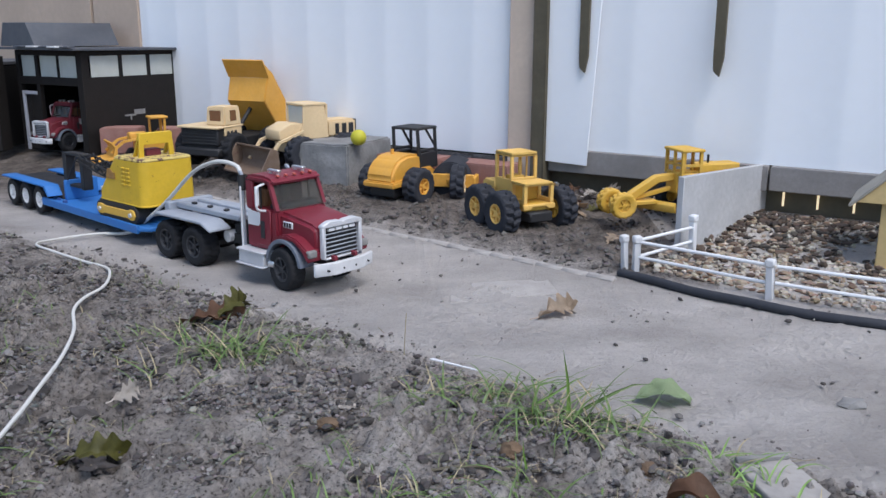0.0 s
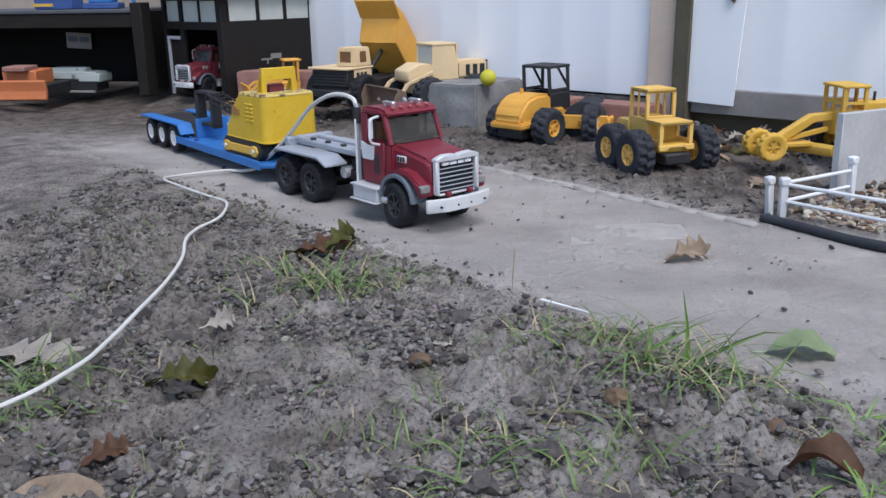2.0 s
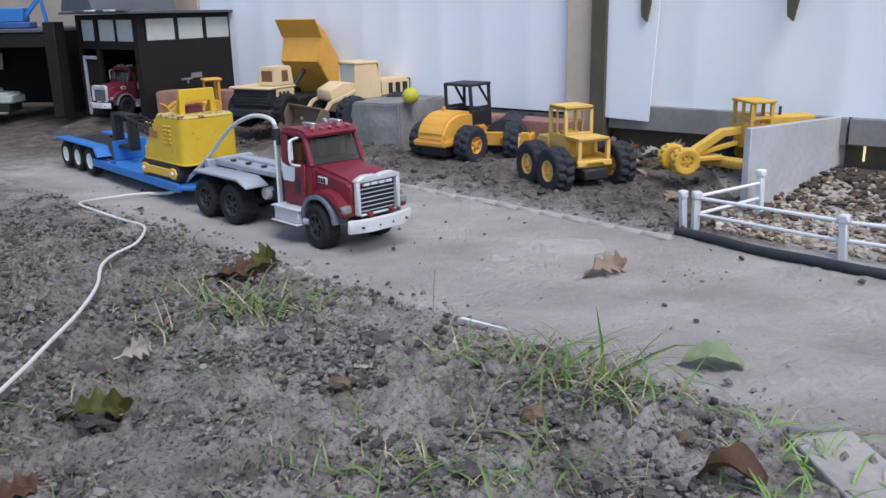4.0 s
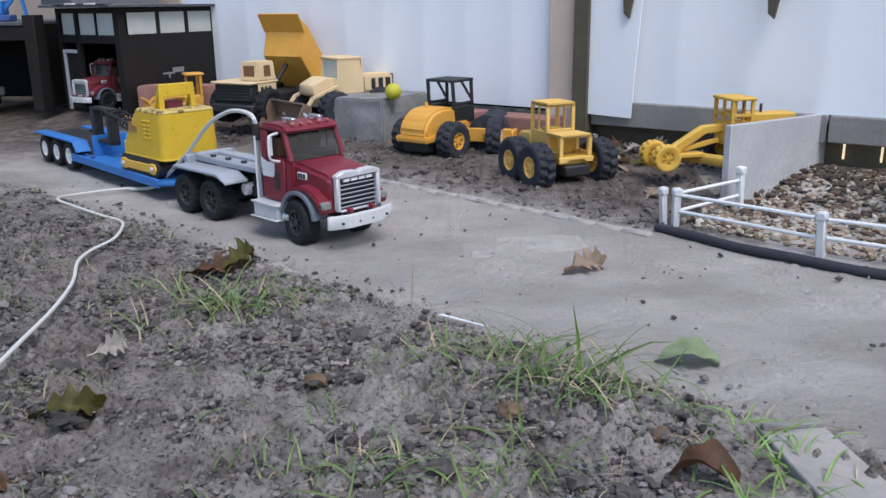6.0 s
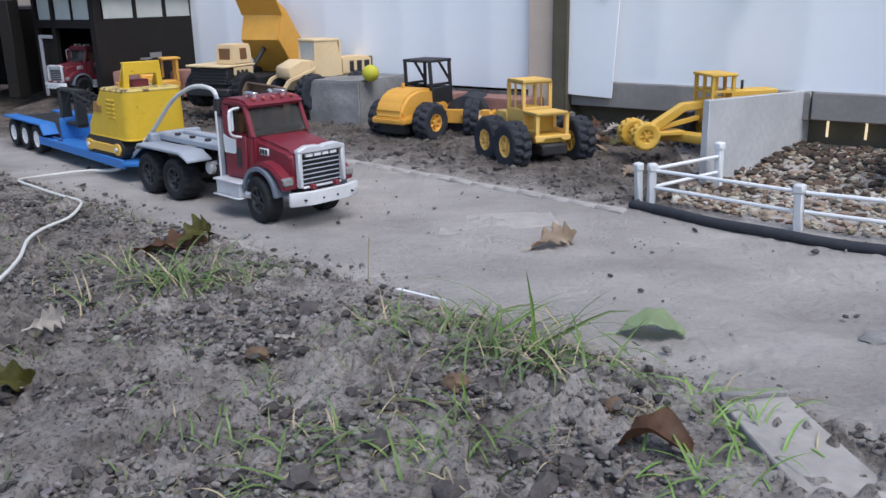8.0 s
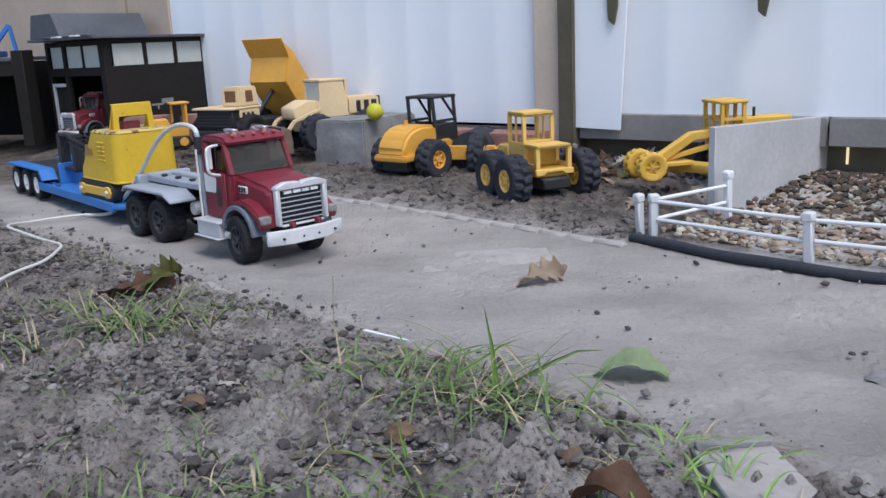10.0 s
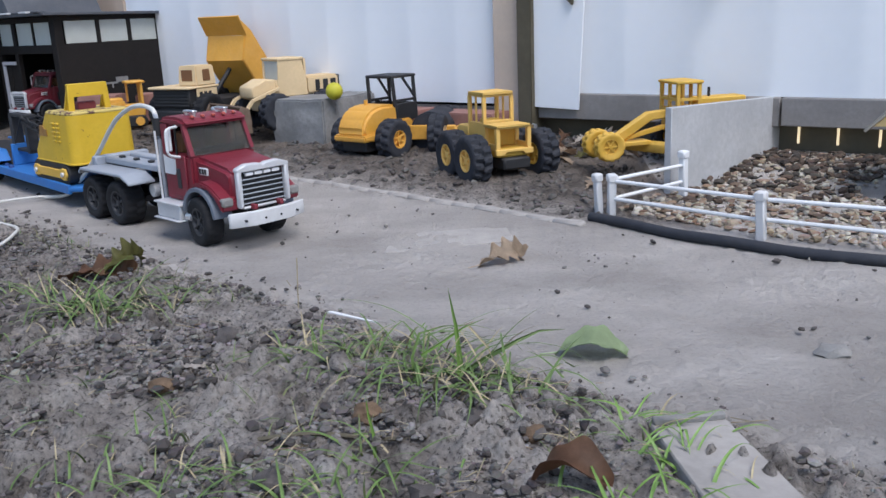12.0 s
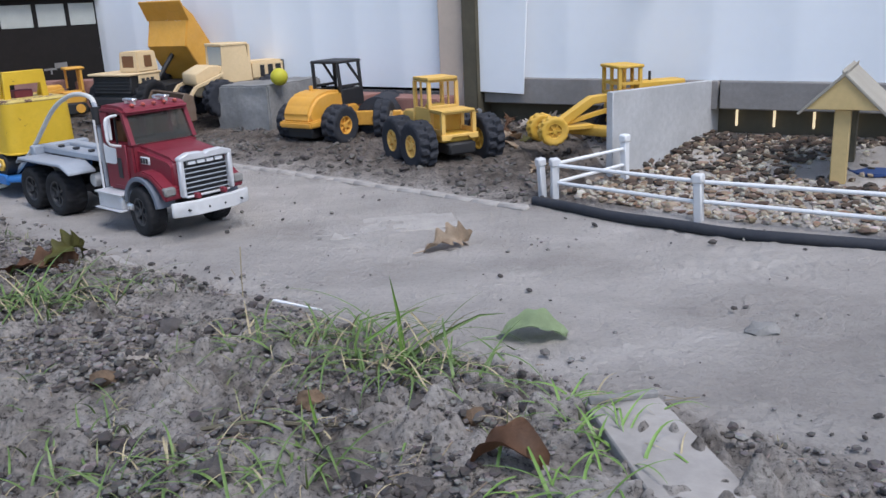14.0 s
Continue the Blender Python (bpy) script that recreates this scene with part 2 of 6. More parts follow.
        for i, p in enumerate(line):
            d = (line[min(i + 1, len(line) - 1)] - line[max(i - 1, 0)]).normalized()
            side = d.cross(up if abs(d.z) < 0.95 else Vector((1, 0, 0))).normalized()
            over = side.cross(d)
            rings.append([self.bm.verts.new(p + r * (math.cos(2 * math.pi * k / seg) * side + math.sin(2 * math.pi * k / seg) * over)) for k in range(seg)])
        fs = [self.bm.faces.new((A[k], A[(k + 1) % seg], B[(k + 1) % seg], B[k])) for A, B in zip(rings, rings[1:]) for k in range(seg)]
        fs += [self.bm.faces.new(rings[0]), self.bm.faces.new(rings[-1])]
        bmesh.ops.recalc_face_normals(self.bm, faces=fs)
        return self

    def mesh(self, name):
        me = bpy.data.meshes.new(name)
        self.bm.to_mesh(me)
        self.bm.free()
        me.shade_smooth()
        me.set_sharp_from_angle(angle=radians(38))
        return me


def link(name, me, material, parent=None, label="", m=None):
    ob = new(name, me)
    if material and not me.materials:
        me.materials.append(material)
    if parent:
        ob.parent = parent
    if m is not None:
        ob.matrix_basis = m
    return tagged(ob, label=label)


def part(name, shape, material, parent=None, label="", m=None):
    return link(name, shape.mesh(name), material, parent, label, m)


def thing(name, m, label, category, group="", kind=""):
    ob = new(name)
    ob.empty_display_size = 0.02
    ob.matrix_basis = m
    return tagged(ob, label, category, group, kind)


WHEELS = {}


def tyre_shape(r, w, f, lugs, lug):
    """A moulded tyre: one skin whose tread steps up and down in staggered, slanted lugs."""
    s, h, n = Shape(), w / 2, lugs * 5
    low = 1 - lug
    prof = [(0.55 * f, -0.86, 0), (0.70, -0.97, 0), (0.80, -1.0, 0), (0.90, -0.97, 1), (0.95, -0.88, 1), (1.0, -0.72, 2), (1.0, -0.40, 2), (1.0, -0.04, 2), (1.0, 0.04, 3), (1.0, 0.40, 3), (1.0, 0.72, 3), (0.95, 0.88, 4), (0.90, 0.97, 4), (0.80, 1.0, 0), (0.70, 0.97, 0), (0.55 * f, 0.86, 0)]
    rings = []
    for i in range(n):
        ring = []
        for k, p, zone in prof:
            if zone:
                slant = round(2 * (1 - abs(p)))
                up = (i + slant + (0 if zone < 3 else 2)) % 5 < 3
                k = k if up else (k - lug * 0.35 if zone in (1, 4) else low)
            a = 2 * math.pi * i / n
            ring.append(s.bm.verts.new((r * k * math.cos(a), h * p, r * k * math.sin(a))))
        rings.append(ring)
    m = len(prof)
    fs = [s.bm.faces.new((A[k], A[(k + 1) % m], B[(k + 1) % m], B[k])) for A, B in zip(rings, rings[1:] + rings[:1]) for k in range(m)]
    bmesh.ops.recalc_face_normals(s.bm, faces=fs)
    return s


def wheel(parent, x, y, r, w, z=None, tyre=TYRE, rim=RIM_DARK, lugs=16, side=-1, steer=0.0, lug=0.06):
    """A tyre with tread lugs and, under it, a dished rim with a hub. side: the side on which the rim shows."""
    f = 0.78 if tyre is TYRE_BLUE else 1.0  # narrow rims in the balloon tyres
    key = (r, w, tyre.name, rim.name, lugs, lug)
    if key not in WHEELS:
        s = tyre_shape(r, w, f, lugs, lug)
        h = w / 2
        q = Shape()
        q.lathe([(r * 0.57 * f, -h * 0.9), (r * 0.57 * f, h * 0.9), (r * 0.50 * f, h * 0.86), (r * 0.44 * f, h * 0.5), (r * 0.16, h * 0.5), (r * 0.14, h * 0.8), (r * 0.001, h * 0.82), (r * 0.001, -h * 0.82), (r * 0.14, -h * 0.8), (r * 0.16, -h * 0.5), (r * 0.44 * f, -h * 0.5), (r * 0.50 * f, -h * 0.86)], 24)
        for i in range(6):
            a = 2 * math.pi * i / 6
            for sd in (-1, 1):
                q.bar((r * 0.12 * math.cos(a), sd * h * 0.62, r * 0.12 * math.sin(a)), (r * 0.50 * f * math.cos(a), sd * h * 0.72, r * 0.50 * f * math.sin(a)), r * 0.09)
        WHEELS[key] = (s.mesh("wheel"), q.mesh("rim"))
    a, b = WHEELS[key]
    t = link("wheel", a, tyre, parent, m=pose(x, y, r if z is None else z, 0, random.uniform(0, 40), steer))
    link("rim", b, rim, t)
    return t


# ---- the lie of the land ----
WALL_A, WALL_B, WALL_YAW = 2.212, -0.65, -33.02


def closer(k):
    """Draws a plan laid out at another scale in towards the head of the yard by the factor k."""
    c = Vector((0.18, 0.13, 0.31))
    return Matrix.Translation(c) @ Matrix.Diagonal((k, k, k, 1)) @ Matrix.Translation(-c)


BACK = closer(0.88)  # wall, garage, shelter and what stands by them
ROW = closer(0.89)  # the machines parked against the wall


def step01(v, a, b):
    u = np.clip((v - a) / (b - a), 0, 1)
    return u * u * (3 - 2 * u)


def land(x, y):
    """Height of the ground without its fine crumbs."""
    dl = (1.039 - 0.805 * x - y) / 1.284
    dr = (y - (1.627 - 0.83 * x)) / 1.3
    z = 0.012 * step01(dl, 0.0, 0.07) - 0.022 * step01(dl, 0.16, 0.55)
    z = z + 0.012 * step01(dr, 0.0, 0.10) * step01(0.42 - x, -0.05, 0.1)
    p = (WALL_A + WALL_B * x - y) * 0.838  # distance before the wall
    rise = np.maximum(0.030 * step01(0.26 - p, 0.0, 0.24), 0.032 * step01(0.64 - p, 0.0, 0.26) * step01(-x, 0.52, 0.76)) * step01(y + x, 0.2, 0.8)
    z = z + np.where(dr > 0, np.maximum(0, rise - 0.006 * (rise > 0.006)), 0.0)
    return z


def wall_at(x, off=0.0):
    """A place on the foot of the wall, off metres in front of it."""
    return (x - off * 0.545, WALL_A + WALL_B * x - off * 0.838)


# ---- ground: one sheet to the horizon ----
def spaced(lo, hi, step, far):
    mid = list(np.arange(lo, hi, step))
    out, d = [], step
    while (mid[-1] + sum(out)) < far:
        d *= 1.22
        out.append(d)
    right = list(mid[-1] + np.cumsum(out))
    out, d = [], step
    while mid[0] - sum(out) > -far:
        d *= 1.22
        out.append(d)
    return np.array(list((mid[0] - np.cumsum(out))[::-1]) + mid + right)


def build_ground():
    xs, ys = spaced(-0.62, 0.66, 0.0026, 600), spaced(0.50, 1.22, 0.0026, 600)
    X, Y = np.meshgrid(xs, ys)
    Z = land(X, Y)
    dl = (1.039 - 0.805 * X - Y) / 1.284
    dr = (Y - (1.627 - 0.83 * X)) / 1.3
    near = (np.hypot(X, Y - 1.5) < 5).astype(float)
    rough = 0.16 + 0.84 * step01(dl, -0.03, 0.05) + 0.45 * step01(dr, 0.0, 0.06) * (X < 0.5)
    add = np.zeros_like(Z)
    road = (1 - step01(dl, -0.02, 0.03)) * (1 - step01(dr, -0.01, 0.03) * (X < 0.45)) * (1 - 0.8 * step01(Y, 1.85, 2.15)) * (1 - 0.7 * step01(-X, 0.75, 1.15)) * (1 - step01(X, 1.2, 2.0)) * step01(Y + X, -0.3, 0.6)
    for i in range(Z.shape[0]):
        for j in range(Z.shape[1]):
            if near[i, j]:
                p = Vector((X[i, j], Y[i, j], 0))
                a = noise.fractal(p * 16, 0.9, 2.1, 3) * (0.003 + 0.005 * min(1.0, rough[i, j]))
                lumpy = 0.45 + 1.1 * min(1.0, max(0.0, 0.5 + 1.6 * noise.noise(p * 9 + Vector((5, 2, 0)))))
                b = noise.fractal(p * 46 + Vector((3, 1, 0)), 0.8, 2.3, 2)
                add[i, j] = a * (0.5 + rough[i, j] * 0.6) + (abs(b) - 0.25) * 0.016 * rough[i, j] * lumpy
    # shallow tyre ruts along the road
    for off in (0.20, 0.32):
        d = dl + off
        add -= 0.003 * np.exp(-(d / 0.022) ** 2) * near
    Z = Z + add
    n, m = Z.shape
    verts = np.stack([X, Y, Z], -1).reshape(-1, 3)
    idx = np.arange(n * m).reshape(n, m)
    faces = np.stack([idx[:-1, :-1], idx[:-1, 1:], idx[1:, 1:], idx[1:, :-1]], -1).reshape(-1, 4)
    me = bpy.data.meshes.new("ground")
    me.from_pydata(verts.tolist(), [], faces.tolist())
    at = me.attributes.new("packed", "FLOAT", "POINT")
    at.data.foreach_set("value", road.ravel().astype(np.float32))
    # ground tone deepened towards the wall, past the lane and on the left bank
    darkened = np.clip(step01(Y, 1.85, 2.25) * step01(-X, 0.15, 0.45) + 0.85 * step01(dr, 0.01, 0.10) * (X < 0.5) + 0.45 * step01(dl, 0.02, 0.10) * step01(-X, 0.02, 0.30), 0, 1)
    at = me.attributes.new("darkened", "FLOAT", "POINT")
    at.data.foreach_set("value", darkened.ravel().astype(np.float32))
    me.shade_smooth()
    return me


def ground_mat():
    m = bpy.data.materials.new("dirt")
    m.use_nodes = True
    t = m.node_tree
    bs = t.nodes["Principled BSDF"]
    bs.inputs["Roughness"].default_value, bs.inputs["Specular IOR Level"].default_value = 0.92, 0.25
    co = t.nodes.new("ShaderNodeTexCoord").outputs["Object"]

    def nz(sc, det=5.0, ro=0.65):
        n = t.nodes.new("ShaderNodeTexNoise")
        n.inputs["Scale"].default_value, n.inputs["Detail"].default_value, n.inputs["Roughness"].default_value = sc, det, ro
        t.links.new(co, n.inputs["Vector"])
        return n.outputs["Fac"]

    def ramp(src, pts):
        r = t.nodes.new("ShaderNodeValToRGB")
        while len(r.color_ramp.elements) < len(pts):
            r.color_ramp.elements.new(0.5)
        for e, (p, c) in zip(r.color_ramp.elements, pts):
            e.position, e.color = p, (*c, 1)
        t.links.new(src, r.inputs[0])
        return r.outputs[0]

    def mix(fac, a, b, mode="MIX"):
        x = t.nodes.new("ShaderNodeMix")
        x.data_type, x.blend_type = "RGBA", mode
        if isinstance(fac, float):
            x.inputs[0].default_value = fac
        else:
            t.links.new(fac, x.inputs[0])
        t.links.new(a, x.inputs[6])
        t.links.new(b, x.inputs[7])
        return x.outputs[2]

    soil = ramp(nz(22), [(0.32, (0.125, 0.108, 0.096)), (0.47, (0.29, 0.262, 0.240)), (0.68, (0.44, 0.403, 0.371))])
    mp = t.nodes.new("ShaderNodeMapping")
    mp.inputs["Rotation"].default_value, mp.inputs["Scale"].default_value = (0, 0, radians(39)), (0.42, 1.0, 1.0)
    t.links.new(co, mp.inputs["Vector"])
    streak = t.nodes.new("ShaderNodeTexNoise")
    streak.inputs["Scale"].default_value, streak.inputs["Detail"].default_value, streak.inputs["Roughness"].default_value = 11, 5, 0.6
    t.links.new(mp.outputs[0], streak.inputs["Vector"])
    lane = ramp(streak.outputs["Fac"], [(0.28, (0.37, 0.337, 0.312)), (0.5, (0.425, 0.390, 0.362)), (0.72, (0.51, 0.472, 0.44))])
    at = t.nodes.new("ShaderNodeAttribute")
    at.attribute_name = "packed"
    c = mix(at.outputs["Fac"], soil, lane)
    patch = ramp(nz(4.5, 4, 0.6), [(0.36, (0.88, 0.875, 0.87)), (0.60, (1.12, 1.12, 1.12))])
    c = mix(1.0, c, patch, "MULTIPLY")
    # fine dark specks put the shade of small crevices into the soil colour
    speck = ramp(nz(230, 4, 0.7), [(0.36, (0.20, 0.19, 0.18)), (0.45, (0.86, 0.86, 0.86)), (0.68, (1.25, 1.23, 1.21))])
    # mask that multiplies the ground down to a darker brown
    tone_at = t.nodes.new("ShaderNodeAttribute")
    tone_at.attribute_name = "darkened"
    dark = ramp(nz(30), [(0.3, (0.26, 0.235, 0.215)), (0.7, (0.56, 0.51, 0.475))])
    c = mix(tone_at.outputs["Fac"], c, mix(1.0, c, dark, "MULTIPLY"))
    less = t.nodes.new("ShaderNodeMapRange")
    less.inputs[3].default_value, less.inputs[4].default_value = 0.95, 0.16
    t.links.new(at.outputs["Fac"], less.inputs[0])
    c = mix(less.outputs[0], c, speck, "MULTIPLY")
    t.links.new(c, bs.inputs["Base Color"])
    b = t.nodes.new("ShaderNodeBump")
    b.inputs["Strength"].default_value, b.inputs["Distance"].default_value = 0.9, 0.008
    t.links.new(nz(150, 9, 0.75), b.inputs["Height"])
    t.links.new(b.outputs[0], bs.inputs["Normal"])
    return m


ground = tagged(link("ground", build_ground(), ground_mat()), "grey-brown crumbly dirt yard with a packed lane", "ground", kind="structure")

# ---- the wall: white panels, lumber post, base boards ----
WALL = BACK @ pose(0, 2.48, 0, 0, 0, WALL_YAW) @ pose(0.0150, 0, 0)  # x runs along the wall, y into it


def along(x):
    """Distance along the wall of the point whose plan x is given."""
    return x / 0.8385


def panel_sheet(s0, s1, z0, z1, ribs, thick=0.006):
    """A corrugated panel with low vertical ribs every few hand widths."""
    sh = Shape()
    pts = [(s0, 0.0)]
    s = s0 + 0.04
    while s < s1 - 0.03:
        pts += [(s - 0.022, 0.0), (s - 0.008, -0.0016), (s + 0.008, -0.0016), (s + 0.022, 0.0)]
        s += ribs
    pts.append((s1, 0.0))
    pts += [(s1, thick), (s0, thick)]
    sh.prism(pts, z0, z1, "z", 0)
    return sh


wall = thing("wall_back", WALL, "white ribbed panel wall on a lumber frame", "wall", kind="structure")
part("panel", panel_sheet(along(-1.0), along(0.230), 0.064, 2.1, 0.145), SHEET, wall, m=pose(0, 0.012, 0, 0, 0, 0))
part("panel", panel_sheet(along(0.34), along(3.2), 0.094, 2.1, 0.160), SHEET, wall, m=pose(0, 0.006, 0, 0, 0, 0))
part("lumber_post", Shape().box(along(0.232), along(0.296), -0.012, 0.05, -0.02, 2.1, 0.002), POST, wall, "pale lumber post")
part("dark_post", Shape().box(along(0.2965), along(0.328), -0.03, 0.05, -0.02, 2.1, 0.002), POST_DARK, wall, "dark treated lumber post")
part("base_board", Shape().box(along(0.33), along(0.792), -0.004, 0.02, 0.035, 0.0935, 0.002), BOARD, wall, "weathered grey base board")
part("base_board", Shape().box(along(0.796), along(3.2), -0.010, 0.02, 0.038, 0.0935, 0.002), BOARD, wall, "weathered grey base board")
part("sill_beam", Shape().box(along(-3.6), along(3.2), 0.03, 0.10, -0.05, 0.036, 0.002), POST_DARK, wall)
part("plywood", Shape().box(along(-1.205), along(-1.003), 0.004, 0.02, 0.10, 2.1, 0.001), BEIGE, wall, "beige plywood panel")
part("plywood", Shape().box(along(-3.6), along(-1.218), 0.004, 0.02, 0.10, 2.1, 0.001), BEIGE, wall, "beige plywood panel")
part("backing", Shape().box(along(-3.6), along(3.2), 0.075, 0.12, 0.05, 2.1, 0), GARAGE_IN, wall)
part("top_plate", Shape().box(along(-3.6), along(3.2), -0.02, 0.12, 2.1, 2.14, 0.002), POST, wall)
# the loose sheet hung over the panels beside the post
loose = Shape()
loose.prism([(along(0.328), 0.062), (along(0.424), 0.058), (along(0.4265), 0.12), (along(0.437), 0.33), (along(0.45), 0.62), (along(0.328), 0.62)], -0.016, -0.012, "y", 0.0006)
tagged(part("loose_panel", loose, SHEET, None, m=WALL), "loose white panel offcut leaning on the wall beside the post", "panel", kind="structure")
for x in (0.411, 0.686):
    b = Shape()
    s = along(x)
    b.prism([(s - 0.010, 0.30), (s + 0.004, 0.288), (s + 0.012, 0.33), (s + 0.013, 0.52), (s - 0.013, 0.52), (s - 0.012, 0.33)], -0.026, -0.018, "y", 0.001)
    tagged(part("hanging_bracket", b, POST_DARK, None, m=WALL), "dark metal strap hanging down the white wall", "bracket", "straps on the wall")

# boards under the wall with sunlight showing between them
for n, x in enumerate((0.262, 0.30, 0.819, 0.881, 0.944, 1.006, 1.07)):
    s = along(x)
    g = part("light_gap", Shape().box(s - 0.0022, s + 0.0022, 0.022, 0.027, 0.0, 0.037, 0.001), LIGHT_GAP, wall)

# ---- edging strip along the lane ----
edge = Shape()
ex = np.linspace(-0.50, 0.345, 24)
ey = 1.627 - 0.83 * ex - 0.05 * np.maximum(0, ex - 0.1) ** 1.0
for i in range(len(ex) - 1):
    edge.bar((ex[i], ey[i], -0.0012 + 0.0010 * math.sin(i * 1.7)), (ex[i + 1] + 0.002, ey[i + 1] - 0.002, -0.0012 + 0.0010 * math.sin(i * 1.7 + 1.7)), 0.017, 0.012, 0.004)
LANE_EDGE = mat("dusty_edging", (0.36, 0.332, 0.308), 0.95, vary=0.2, dust=0.5, dust_col=(0.37, 0.341, 0.317), scale=30, bump=0.5)
tagged(part("edging_strip", edge, LANE_EDGE), "dusty low edging strip half sunk in the dirt", "edging", kind="structure")


# ---- the model garage ----
def garage():
    """Front face along x (door side, facing -y), right face at x = W."""
    W, D, H = 0.42, 0.335, 0.318
    g = thing("model_garage", BACK @ pose(-1.047, 2.753, 0, 0, 0, -33.1) @ Matrix.Diagonal((0.83, 1.086, 1.02, 1)) @ pose(-W, 0, 0), "dark-stained wooden model garage with clouded window strips", "toy garage")
    th = 0.012
    right = Shape()
    right.box(W - th, W, 0, D, 0, 0.238, 0.001).box(W - th, W, 0, D, 0.304, H, 0.001)
    for y in (0.0, 0.124, 0.225, D - 0.010):
        right.box(W - th, W, y, y + (0.022 if y == 0 else 0.012), 0.238, 0.304, 0)
    part("side_wall", right, GARAGE, g)
    front = Shape()
    front.box(0, 0.02, -0.002, th, 0, H, 0.001).box(W - 0.034, W - 0.0005, -0.002, th, 0, H, 0.001)
    front.box(0.02, W - 0.034, -0.002, th, 0.303, H, 0.001).box(0.02, W - 0.034, -0.002, th, 0.212, 0.236, 0.001)
    front.box(0.125, 0.145, -0.002, th, 0.0, 0.303, 0.001).box(0.262, 0.27, 0, th, 0.236, 0.303, 0)
    part("front_wall", front, GARAGE, g)
    part("back_wall", Shape().box(0, W, D - th, D - 0.001, 0, H, 0), GARAGE_IN, g)
    part("left_wall", Shape().box(0, th, th, D, 0, H, 0), GARAGE_IN, g)
    part("inner_floor", Shape().box(th, W - th, 0, D - th, 0.0, 0.006, 0), GARAGE_IN, g)
    for a, b in ((0.030, 0.125), (0.136, 0.226), (0.236, 0.326)):
        part("window", Shape().box(W - 0.008, W - 0.004, a, b, 0.239, 0.3035, 0.0005), PANE, g, "clouded grey window film")
    for a, b in ((0.03, 0.12), (0.15, 0.258), (0.272, W - 0.036)):
        part("window", Shape().box(a, b, 0.004, 0.008, 0.237, 0.302, 0.0005), PANE, g, "clouded grey window film")
    # narrow side door with a pale frame
    part("door_frame", Shape().box(0.03, 0.042, -0.006, 0.004, 0.0, 0.19, 0.001).box(0.042, 0.122, -0.006, 0.004, 0.180, 0.19, 0.001), SIGN, g, "pale door frame")
    part("side_door", Shape().box(0.043, 0.122, 0.0, 0.006, 0.0, 0.179, 0.001).box(0.075, 0.079, -0.002, 0.001, 0.01, 0.17, 0), GARAGE, g)
    roof = Shape()
    roof.prism([(-0.03, 0), (W + 0.03, 0), (W + 0.03, 0.008), (-0.03, 0.008)], -0.04, D + 0.01, "y", 0.001)
    r = part("roof", roof, ROOFING, g, "grey roof panel with a ragged edge", pose(0, 0, H + 0.002, -0.5, 0, 0))
    for k in range(5):
        part("roof_scrap", Shape().box(0.10 + 0.07 * k, 0.15 + 0.07 * k, -0.05 + 0.004 * (k % 3), -0.02, H + 0.010, H + 0.015, 0.001), WHITE_WORN if k in (1, 3) else ROOFING, g)
    gable = Shape()
    gable.prism([(-0.03, H + 0.012), (0.20, H + 0.012), (0.15, H + 0.085), (0.0, H + 0.085)], -0.03, 0.26, "y", 0.001)
    part("ridge_roof", gable, ROOFING, g, "slate-grey pitched roof section")
    part("faded_mark", Shape().box(W, W + 0.001, 0.13, 0.17, 0.112, 0.118, 0).box(W, W + 0.001, 0.165, 0.205, 0.116, 0.132, 0).box(W, W + 0.001, 0.15, 0.155, 0.10, 0.114, 0), STONE, g)
    return g


garage()

# ---- dark shelter beside the garage ----
def shelter():
    s = thing("toy_shelter", BACK @ pose(-1.408, 2.896, 0, 0, 0, -4), "black-stained open shelter with a deep front beam", "shelter")
    part("post", Shape().box(-0.005, 0.035, -0.03, 0.03, 0, 0.305, 0.002), GARAGE, s)
    part("post", Shape().box(-1.29, -1.252, -0.03, 0.03, 0, 0.305, 0.002), GARAGE, s)
    part("front_beam", Shape().box(-1.25, -0.006, -0.025, 0.02, 0.225, 0.272, 0.002), GARAGE, s)
    part("deck", Shape().box(-1.25, -0.006, -0.03, 0.42, 0.2725, 0.285, 0.002), ROOFING, s)
    part("back_wall", Shape().box(-1.25, 0.0, 0.40, 0.42, 0, 0.27, 0), GARAGE_IN, s)
    part("side_wall", Shape().box(-0.018, -0.003, 0.031, 0.40, 0, 0.27, 0), GARAGE_IN, s)
    part("side_wall", Shape().box(-1.25, -1.235, 0.031, 0.40, 0, 0.27, 0), GARAGE_IN, s)
    return s


shelter()
sign = thing("paper_sign", BACK @ pose(-1.885, 3.311, 0.155, 0, 3, -4), "faded white and blue notice pinned on the dark back wall", "sign")
part("sheet", Shape().box(-0.055, 0.055, -0.002, 0.0, -0.025, 0.035, 0), SIGN, sign)
part("print", Shape().box(-0.045, -0.005, -0.0035, -0.0022, 0.0, 0.02, 0).box(0.003, 0.045, -0.0035, -0.0022, 0.0, 0.02, 0), SIGN_BLUE, sign)


